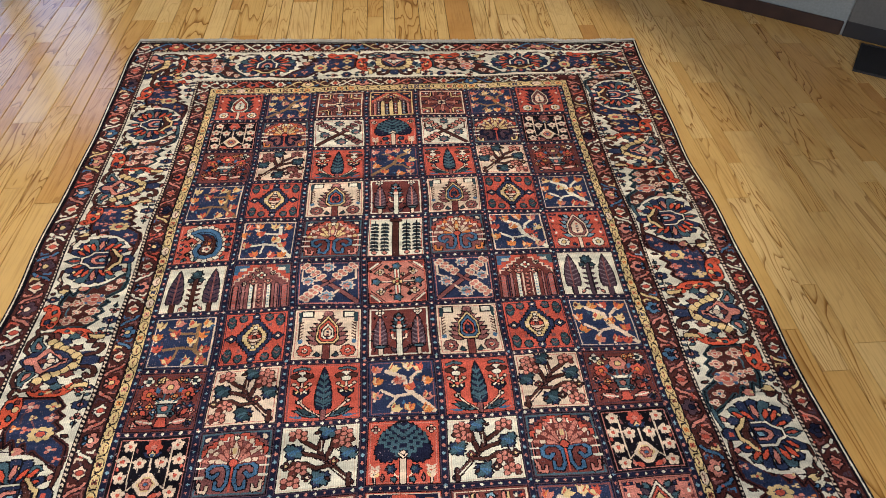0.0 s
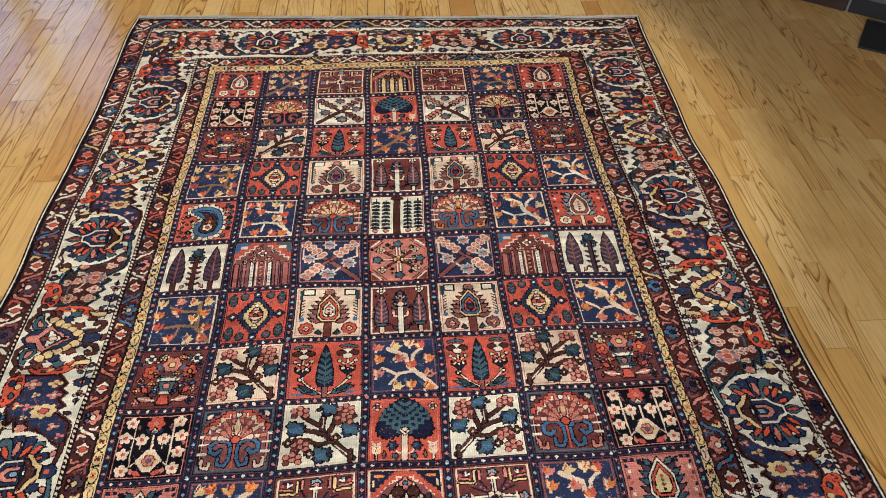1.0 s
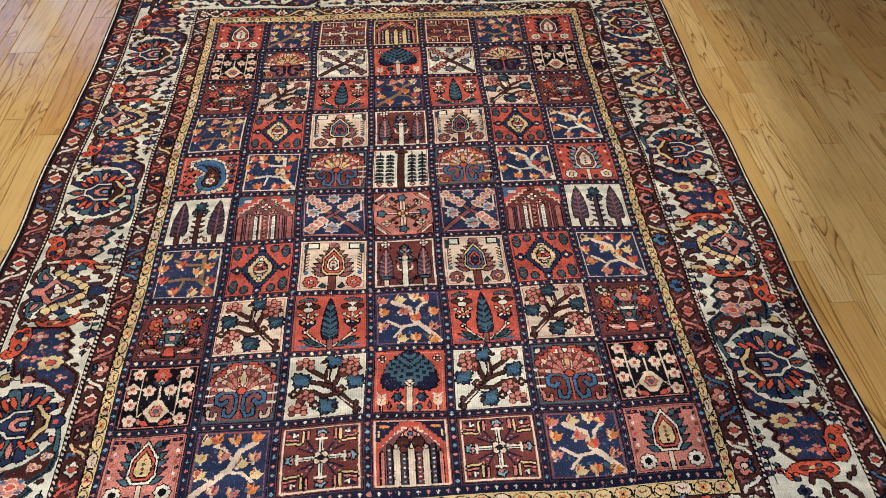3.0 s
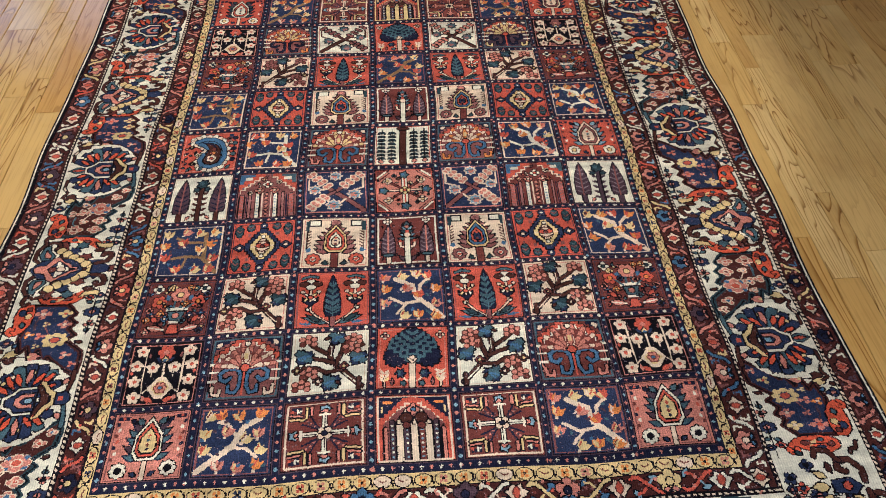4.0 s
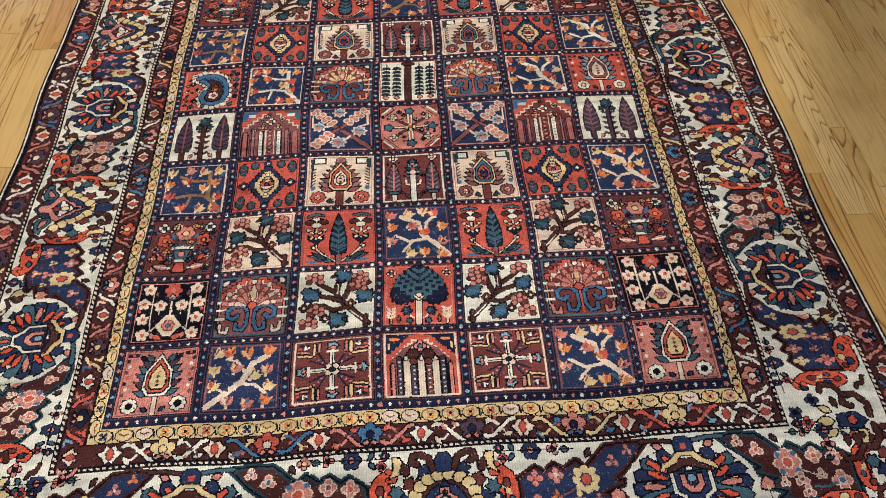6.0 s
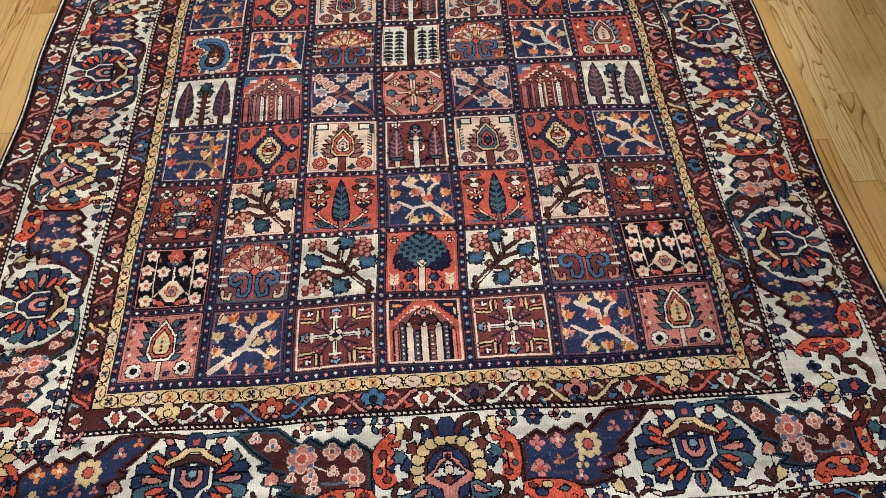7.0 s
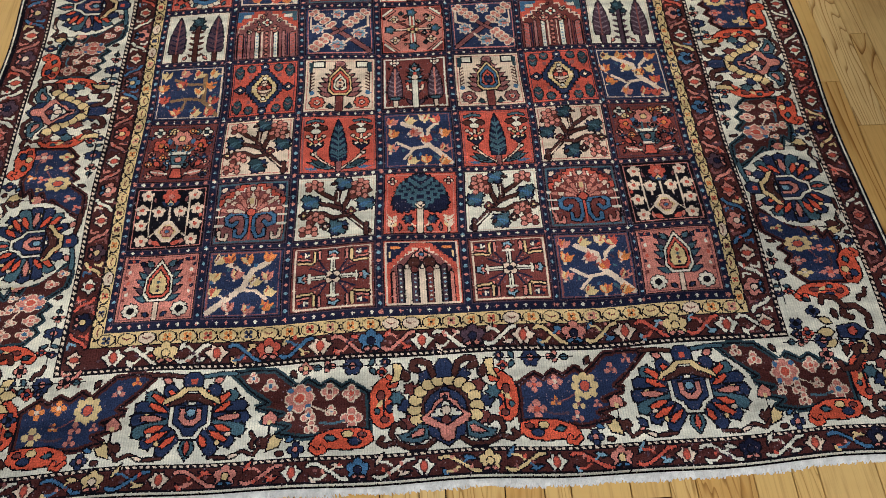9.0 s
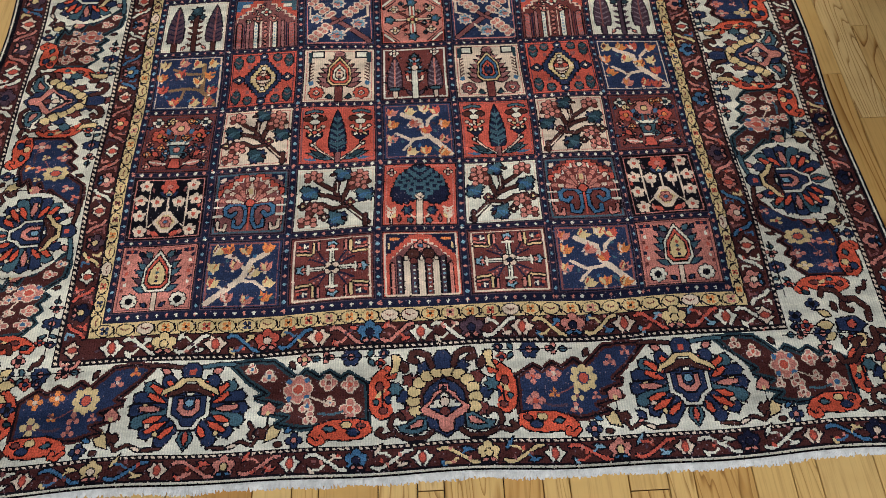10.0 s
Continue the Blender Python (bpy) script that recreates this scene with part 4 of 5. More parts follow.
PANEL_X = [(-0.670, -0.498), (-0.474, -0.302), (-0.277, -0.090), (-0.066, 0.107), (0.131, 0.308), (0.328, 0.503), (0.522, 0.694)]
PANEL_Y = [(2.322, 2.500), (2.122, 2.298), (1.930, 2.100), (1.727, 1.908), (1.527, 1.705), (1.325, 1.504), (1.126, 1.304), (0.934, 1.106), (0.742, 0.914), (0.556, 0.722)]
GARDEN = [
    [(tree_arch, ("R", "G")), (branch, ("U", "E", 0)), (cross, ("M", "L", "T")), (gate, ("M", "Y", "N")), (cross, ("M", "P", "D")), (branch, ("U", "E", 1)), (tree_arch, ("R", "N", "V", "L"))],
    [(flowers, ()), (lotus, ("Y", "N", "V", "R", "O")), (vine_cross, ("I", "V", "W", "T")), (willow, ()), (vine_cross, ("I", "P", "W", "T")), (lotus, ("Y", "N", "D", "R", "Y")), (flowers, ("K", "V"))],
    [(vase, ("M", "R")), (grapes, ("L", "V", "W", "G")), (cypress_red, ()), (branch, ("U", "E", 3)), (cypress_red, ()), (grapes, ("L", "P", "W", "G")), (vase, ("M", "V"))],
    [(branch, ("U", "E", 2)), (medallion, ("R", "G")), (pine_arch, ("L", "P", "Y", "B")), (two_trees, ()), (pine_arch, ("L", "P", "Y", "B")), (medallion, ("R", "G")), (branch, ("U", "I", 4))],
    [(paisley, ()), (branch, ("U", "I", 5)), (lotus, ("Y", "B", "M", "R", "P")), (columns, ()), (lotus, ("L", "B", "V", "R", "O")), (branch, ("U", "I", 7)), (tree_arch, ("R", "S", "V", "L"))],
    [(three_cypress, ("D", "W")), (mosque, ("V",)), (vine_cross, ("U", "P", "V", "S")), (pink_cross, ()), (vine_cross, ("U", "P", "V", "S")), (mosque, ("M",)), (three_cypress, ("A", "D"))],
    [(branch, ("U", "E", 2)), (medallion, ("R", "G")), (pine_arch, ("L", "V", "Y", "R")), (two_trees, ()), (pine_arch, ("L", "V", "Y", "B")), (medallion, ("R", "G")), (branch, ("U", "L", 4))],
    [(vase, ("M", "P")), (grapes, ("L", "P", "W", "G")), (cypress_red, ()), (branch, ("U", "L", 1)), (cypress_red, ()), (grapes, ("L", "P", "W", "G")), (vase, ("M", "P"))],
    [(flowers, ()), (lotus, ("P", "B", "V", "R", "L")), (grapes, ("I", "P", "W", "T")), (willow, ()), (grapes, ("I", "P", "W", "T")), (lotus, ("P", "B", "M", "R", "P")), (flowers, ())],
    [(tree_arch, ("P", "T")), (branch, ("U", "L", 0)), (cross, ()), (gate, ()), (cross, ()), (branch, ("U", "L", 1)), (tree_arch, ("P", "T", "R", "I"))],
]
MIRRORED = {(8, 4), (2, 1), (5, 2), (1, 4), (8, 5), (3, 5), (2, 5), (7, 5)}

# lattice ground and its little crosses
LX0, LX1, LY0, LY1 = -0.690, 0.714, 0.531, 2.514
knots[row(LY0):row(LY1), col(LX0):col(LX1)] = CODE["N"]
lanes_x = [(LX0 + PANEL_X[0][0]) / 2] + [(a[1] + b[0]) / 2 for a, b in zip(PANEL_X, PANEL_X[1:])] + [(LX1 + PANEL_X[-1][1]) / 2]
lanes_y = [(LY1 + PANEL_Y[0][1]) / 2] + [(a[0] + b[1]) / 2 for a, b in zip(PANEL_Y, PANEL_Y[1:])] + [(LY0 + PANEL_Y[-1][0]) / 2]
STAR = 0.0046


def star(x, y, c):
    p = Pen(x, y, STAR, STAR)
    p.box(-0.9, -0.34, 0.9, 0.34, c)
    p.box(-0.34, -0.9, 0.34, 0.9, c)


for x in lanes_x:
    for k in range(int((LY1 - LY0) / 0.0215)):
        star(x, LY0 + 0.012 + k * 0.0215, "S" if k % 2 else "P")
for y in lanes_y:
    for k in range(int((LX1 - LX0) / 0.0215)):
        star(LX0 + 0.012 + k * 0.0215, y, "I" if k % 2 else "P")

for j, (y0, y1) in enumerate(PANEL_Y):
    for i, (x0, x1) in enumerate(PANEL_X):
        motif, args = GARDEN[j][i]
        knots[row(y0) - 2:row(y1) + 2, col(x0) - 2:col(x1) + 2] = CODE["D"]
        knots[row(y0) - 1:row(y1) + 1, col(x0) - 1:col(x1) + 1] = CODE["K"]
        flip = -1 if (j, i) in MIRRORED else 1
        motif(Pen((x0 + x1) / 2, (y0 + y1) / 2, flip * (x1 - x0) / 2, (y1 - y0) / 2, 0, (x0, y0, x1, y1)), *args)
        field[row(y0) - 2:row(y1) + 2, col(x0) - 2:col(x1) + 2] = 20 + j * 7 + i

# --- the borders: nested frames, from the field outwards ---
FRAMES = {  # x0, y0, x1, y1 of each frame's outer side
    "lattice": (LX0, LY0, LX1, LY1),
    "yellow": (-0.718, 0.497, 0.738, 2.556),
    "inner": (-0.772, 0.448, 0.797, 2.605),
    "cord_in": (-0.783, 0.436, 0.808, 2.617),
    "main": (-1.010, 0.233, 1.024, 2.842),
    "cord_out": (-1.021, 0.223, 1.035, 2.853),
    "outer": (-1.091, 0.182, 1.088, 2.914),
}
ORDER = list(FRAMES)


def ring_mask(name):
    k = ORDER.index(name)
    a, b = FRAMES[name], FRAMES[ORDER[k - 1]]
    m = np.zeros((NY, NX), bool)
    m[row(a[1]):row(a[3]), col(a[0]):col(a[2])] = True
    m[row(b[1]):row(b[3]), col(b[0]):col(b[2])] = False
    return m


GX, GY = np.meshgrid(KX, KY)
for name, c in (("yellow", "Y"), ("inner", "Z"), ("cord_in", "K"), ("main", "I"), ("cord_out", "K"), ("outer", "Z")):
    m = ring_mask(name)
    knots[m] = CODE[c]
    if name.startswith("cord"):
        a, b = FRAMES[name], FRAMES[ORDER[ORDER.index(name) - 1]]
        side = (GX < b[0]) | (GX > b[2])
        s = np.where(side, GY, GX) + 0.6 * np.where(side, GX, GY)
        d = np.minimum.reduce([GX - a[0], a[2] - GX, GY - a[1], a[3] - GY])
        knots[m & ((s / 0.0135) % 1 < 0.5) & (d > 0.0025) & (d < 0.0085)] = CODE["L"]
for name in ("yellow", "inner", "outer"):  # dark lines between the stripes
    x0, y0, x1, y1 = FRAMES[name]
    p = Pen(0, 0, 1, 1)
    p.line([(x0, y0), (x1, y0), (x1, y1), (x0, y1), (x0, y0)], KNOT * 1.6, "K")


def sides(name):
    """The four runs of a frame: a pen at the middle of each, u along it, v inwards, and its half length and half width."""
    k = ORDER.index(name)
    a, b = FRAMES[name], FRAMES[ORDER[k - 1]]
    xm0, xm1, ym0, ym1 = (a[0] + b[0]) / 2, (a[2] + b[2]) / 2, (a[1] + b[1]) / 2, (a[3] + b[3]) / 2
    cx, cy = (xm0 + xm1) / 2, (ym0 + ym1) / 2
    return [(cx, ym0, 0, (xm1 - xm0) / 2, (b[1] - a[1]) / 2), (xm1, cy, 90, (ym1 - ym0) / 2, (a[2] - b[2]) / 2),
            (cx, ym1, 180, (xm1 - xm0) / 2, (a[3] - b[3]) / 2), (xm0, cy, 270, (ym1 - ym0) / 2, (b[0] - a[0]) / 2)]


def chain(cx, cy, turn, half, w):
    n = round(2 * half / 0.044)
    step = 2 * half / n
    for k in range(n):
        p0 = Pen(cx, cy, 1, 1, turn)
        u = -half + (k + 0.5) * step
        c = dye.choice("OOYPMBLYRY")
        p0.disc(u, 0, step * 0.40, "Y" if c != "L" else "L", "K", w * 0.74)
        p0.disc(u, 0, step * 0.37, c if c == "L" else "Y", "", w * 0.66)
        if c in "MBROP":
            p0.flower(u, 0, w * 0.66, "U" if c == "B" else c, "K", 4, "", 45)
        else:
            p0.line([(u - step * 0.2, w * 0.2), (u, -w * 0.1), (u + step * 0.22, w * 0.15)], 0.003, "M")
        p0.line([(u + step * 0.5, -w * 0.5), (u + step * 0.42, w * 0.5)], 0.004, "K")


def meander(cx, cy, turn, half, w, step, inset=0.0):
    half -= inset
    n = 2 * round(half / step)
    step = 2 * half / n
    pairs = [("I", "I"), ("B", "Y"), ("P", "R"), ("I", "L"), ("Y", "B"), ("R", "S")]
    p = Pen(cx, cy, 1, 1, turn)
    for k in range(n + 1):
        u = -half + k * step
        c, c2 = pairs[(k // 2) % len(pairs)]
        if step < 0.1 and dye.random() < 0.3:
            c, c2 = "P", "D"
        s = 1 if k % 2 else -1
        # slanting arm with hooks on both sides of each bloom
        a = [(u + step * 0.24, -s * w * 0.60), (u + step * 0.30, -s * w * 0.78), (u + step * 0.40, -s * w * 0.70), (u + step * 0.60, s * w * 0.08), (u + step * 0.74, s * w * 0.72), (u + step * 0.84, s * w * 0.80)]
        if step < 0.1:  # short slanting ribbons with a hook, in one colour and then its darker twin
            p.line([(u + step * 0.62, -s * w * 0.10), (u + step * 0.56, -s * w * 0.66), (u + step * 0.70, -s * w * 0.74)], w * 0.20, c2 if k % 2 else "V", "")
            p.line([(u + step * 0.32, -s * w * 0.70), (u + step * 0.44, -s * w * 0.44), (u + step * 0.56, s * w * 0.44), (u + step * 0.68, s * w * 0.74)], w * 0.26, c, "K")
            p.line([(u + step * 0.36, s * w * 0.14), (u + step * 0.40, s * w * 0.66), (u + step * 0.30, s * w * 0.74)], w * 0.18, c, "")
        else:
            p.leaf(u + step * 0.26, s * w * 0.30, 55 * s, step * 0.26, w * 0.55, c2, "K")
            p.leaf(u + step * 0.58, -s * w * 0.72, 15 * s, step * 0.26, w * 0.55, c2, "K")
            p.line(a, w * 0.30, c, "K")
            p.line([(u + step * 0.52, s * w * 0.30), (u + step * 0.44, s * w * 0.66), (u + step * 0.34, s * w * 0.74)], w * 0.22, c, "")
            p.line([(u + step * 0.60, -s * w * 0.10), (u + step * 0.70, -s * w * 0.56)], w * 0.18, c2, "")
    for k in range(n + 1):
        u = -half + k * step
        r = min(step * 0.43, w * 1.10) if step > 0.1 else w * 0.80
        if k % 2 == 0:
            pale = dye.choice("LILLI") if step > 0.1 else dye.choice("LLIP")
            p.poly([(u - r * 1.05, r * 0.1), (u - r * 0.55, r * 0.35), (u - r * 0.4, r * 0.75), (u, r * 0.55), (u + r * 0.4, r * 0.75), (u + r * 0.55, r * 0.35), (u + r * 1.05, r * 0.1),
                    (u + r * 0.6, -r * 0.35), (u + r * 0.25, -r * 0.9), (u, -r * 0.55), (u - r * 0.25, -r * 0.9), (u - r * 0.6, -r * 0.35)], pale, "K")
            p.disc(u, 0, r * 0.26, "R", "M", r * 0.4)
        else:
            c = dye.choice("PRBYPND")
            p.flower(u, r * 0.1, r * 1.0, c, dye.choice("NYL"), 5, "K", 90)
            p.leaf(u, -r * 0.4, 200, r * 0.8, r * 0.4, "P" if c != "P" else "B", "K")
            p.leaf(u, -r * 0.4, -20, r * 0.8, r * 0.4, "P" if c != "P" else "B", "K")
        for f in (-0.32, 0.4, 0.5):
            p.leaf(u + f * step, dye.uniform(-0.8, 0.8) * w, dye.uniform(0, 180), 0.012, 0.007, dye.choice("VPMRD"), "")


for run in sides("yellow"):
    chain(*run)
for run, st, inset in zip(sides("inner"), (0.115, 0.09, 0.115, 0.09), (0.085, 0.0, 0.085, 0.0)):
    meander(*run, st, inset)
for run, st in zip(sides("outer"), (0.13, 0.088, 0.13, 0.088)):
    meander(*run, st)


# --- the ivory border ---
def palmette(p):
    """The round feathered palmette: scalloped dark lobes with red flames round an ivory-edged shield."""
    cv = -0.008
    p.disc(0, cv, 0.140, "I", "", 0.094)
    lobes = [(62, 0.92), (40, 1.0), (20, 1.0), (0, 1.0), (-20, 1.0), (-40, 0.98), (-62, 0.96)]
    for turn in (0, 1):
        for s in (-1, 1):
            for k, (a, f) in enumerate(lobes):
                w = radians(a)
                u, v = s * math.cos(w), math.sin(w)
                c = "UTUUTUU"[k]
                e = (0.112 * f * u, cv + 0.076 * f * v)
                if turn == 0:
                    p.jagged(e[0], e[1], 0.0185, c, "K", 5)
                    p.line([(0.030 * u, cv + 0.020 * v), e], 0.026, c, "K")
                else:
                    m0, m1 = (0.050 * u, cv + 0.036 * v), (0.106 * f * u, cv + 0.073 * f * v)
                    lean, reach = (0.010, 0.004, 0.009, 0.0, -0.008, -0.004, -0.009)[k], (0.96, 1.06, 0.88, 1.0, 0.90, 1.04, 0.92)[k]
                    m1 = (m1[0] * reach - v * s * lean * s, cv + (m1[1] - cv) * reach + abs(u) * lean)
                    n0 = (-v * s * 0.0098, u * s * 0.0098)
                    p.poly([m0, ((m0[0] + m1[0]) / 2 + n0[0], (m0[1] + m1[1]) / 2 + n0[1]), (m1[0] + n0[0] * 0.8, m1[1] + n0[1] * 0.8), (m1[0] - n0[0] * 0.2, m1[1] - n0[1] * 0.2), ((m0[0] + m1[0]) / 2 - n0[0] * 0.7, (m0[1] + m1[1]) / 2 - n0[1] * 0.7)], "Q" if k != 3 else "P", "K")
                    if k in (2, 4, 5):
                        q = 0.84
                        p.disc(0.112 * q * u - n0[0] * 1.4, cv + 0.076 * q * v - n0[1] * 1.4, 0.0055, "Y" if k != 4 else "L", "K", 0.004)
    for s in (-1, 1):
        p.line([(s * 0.016, 0.083), (s * 0.06, 0.090), (s * 0.09, 0.090)], 0.007, "T" if s > 0 else "W", "K")
        p.leaf(s * 0.044, 0.072, 90 - s * 70, 0.026, 0.016, "P", "K")
        p.line([(s * 0.050, -0.090), (s * 0.090, -0.092), (s * 0.118, -0.080), (s * 0.142, -0.090), (s * 0.152, -0.076)], 0.005, "W", "K")
        p.leaf(s * 0.086, -0.094, 90 - s * 70, 0.03, 0.010, "L", "K")
    p.leaf(0, -0.046, 270, 0.050, 0.034, "T", "K")
    p.leaf(0, -0.052, 270, 0.036, 0.014, "R", "K")
    p.poly([(-0.046, 0.022), (-0.046, -0.022), (-0.028, -0.034), (-0.018, -0.052), (0.018, -0.052), (0.028, -0.034), (0.046, -0.022), (0.046, 0.022)], "I", "K")
    p.poly([(-0.036, 0.022), (-0.036, -0.018), (-0.020, -0.028), (-0.010, -0.044), (0.010, -0.044), (0.020, -0.028), (0.036, -0.018), (0.036, 0.022)], "U", "K")
    p.poly([(-0.024, 0.016), (-0.024, -0.010), (-0.010, -0.024), (0.010, -0.024), (0.024, -0.010), (0.024, 0.016)], "P", "K")
    p.poly([(-0.012, 0.020), (-0.012, -0.004), (0, -0.012), (0.012, -0.004), (0.012, 0.020)], "U", "K")
    p.disc(0, 0.006, 0.008, "S", "K")
    p.poly([(-0.050, 0.018), (-0.030, 0.022), (-0.012, 0.030), (0.012, 0.030), (0.030, 0.022), (0.050, 0.018), (0.034, 0.048), (-0.034, 0.048)], "W", "K")
    p.poly([(-0.066, 0.018), (-0.058, 0.036), (-0.034, 0.048), (-0.018, 0.064), (0.018, 0.064), (0.034, 0.048), (0.058, 0.036), (0.066, 0.018), (0.044, 0.030), (0.024, 0.038), (0.010, 0.052), (-0.010, 0.052), (-0.024, 0.038), (-0.044, 0.030)], "Y", "K")
    p.poly([(-0.020, 0.062), (-0.022, 0.084), (-0.010, 0.094), (0.010, 0.094), (0.022, 0.084), (0.020, 0.062)], "U", "K")
    p.box(-0.007, 0.068, 0.007, 0.080, "R")


def yellow_arch(p, pointed=False):
    """The palmette under an arch of yellow petals, rounded at the ends of the rug and pointed along its sides."""
    p.disc(0, -0.010, 0.114, "I", "", 0.092)

    def along(f, grow):
        if pointed:
            return (0.080 * grow * f, -0.036 + (grow - 0.1) * 0.106 * (1 - abs(f)))
        w = radians(90 - 112 * f)
        return (0.067 * grow * math.cos(w), -0.014 + 0.058 * grow * math.sin(w))
    for k in range(9):
        f = -1 + k / 4
        for grow, r in ((1.10, 0.021), (1.34, 0.017)):
            p.jagged(*along(f, grow), r, "MU"[k % 2], "K", 5)
    for k in range(9):
        p.disc(*along(-1 + k / 4, 1.14), 0.015, "MU"[k % 2])
    p.poly([along(-1 + k / 8, 0.90) for k in range(17)], "W", "K")
    for k in range(12):
        p.disc(*along(-1 + 2 * k / 11, 1.0), 0.0140, "Y", "K", 0.0115)
    p.poly([(-0.046, -0.040), (-0.044, -0.005), (-0.030, 0.014), (0, 0.030), (0.030, 0.014), (0.044, -0.005), (0.046, -0.040), (0.036, -0.074), (0, -0.097), (-0.036, -0.074)], "U", "K")
    p.poly([(-0.054, -0.034), (-0.030, -0.016), (-0.026, -0.004), (-0.012, 0.004), (-0.010, 0.018), (0.010, 0.018), (0.012, 0.004), (0.026, -0.004), (0.030, -0.016), (0.054, -0.034), (0.046, -0.048), (0.018, -0.060), (0.014, -0.082), (0, -0.088), (-0.014, -0.082), (-0.018, -0.060), (-0.046, -0.048)], "P", "K")
    p.poly([(-0.036, -0.032), (-0.014, -0.008), (0, 0.002), (0.014, -0.008), (0.036, -0.032), (0, -0.054)], "U", "K")
    p.flower(0, -0.026, 0.022, "I", "L", 4)
    p.line([(-0.028, -0.030), (0.028, -0.030)], 0.008, "I")
    p.disc(0, -0.022, 0.009, "L", "K")
    p.disc(0, -0.042, 0.010, "M", "K", 0.008)
    p.disc(0, 0.006, 0.007, "K")
    p.poly([(-0.018, 0.050), (-0.020, 0.076), (-0.010, 0.092), (0.010, 0.092), (0.020, 0.076), (0.018, 0.050)], "U", "K")
    for s in (-1, 1):
        p.poly([(s * 0.040, -0.050), (s * 0.058, -0.046), (s * 0.082, -0.062), (s * 0.104, -0.066), (s * 0.096, -0.080), (s * 0.062, -0.086), (s * 0.040, -0.078)], "T", "K")
        p.poly([(s * 0.046, -0.056), (s * 0.060, -0.056), (s * 0.084, -0.072), (s * 0.066, -0.074), (s * 0.050, -0.070)], "P", "K")
        p.line([(s * 0.030, -0.082), (s * 0.046, -0.094), (s * 0.080, -0.094), (s * 0.106, -0.082), (s * 0.118, -0.064), (s * 0.112, -0.046), (s * 0.096, -0.042), (s * 0.090, -0.050)], 0.008, "W", "K")
        p.line([(s * 0.112, -0.080), (s * 0.132, -0.086), (s * 0.146, -0.078), (s * 0.136, -0.070)], 0.008, "W", "K")
        p.line([(s * 0.024, 0.058), (s * 0.032, 0.082), (s * 0.050, 0.090), (s * 0.066, 0.088), (s * 0.070, 0.074), (s * 0.058, 0.070)], 0.012, "W", "K")
        p.poly([(s * 0.078, 0.056), (s * 0.094, 0.086), (s * 0.112, 0.088), (s * 0.110, 0.060), (s * 0.120, 0.040), (s * 0.102, 0.048)], "Y", "K")
        p.poly([(s * 0.074, 0.064), (s * 0.090, 0.076), (s * 0.096, 0.054), (s * 0.082, 0.044), (s * 0.074, 0.050)], "W", "K")
        p.jagged(s * 0.104, 0.012, 0.018, "T", "K", 6)


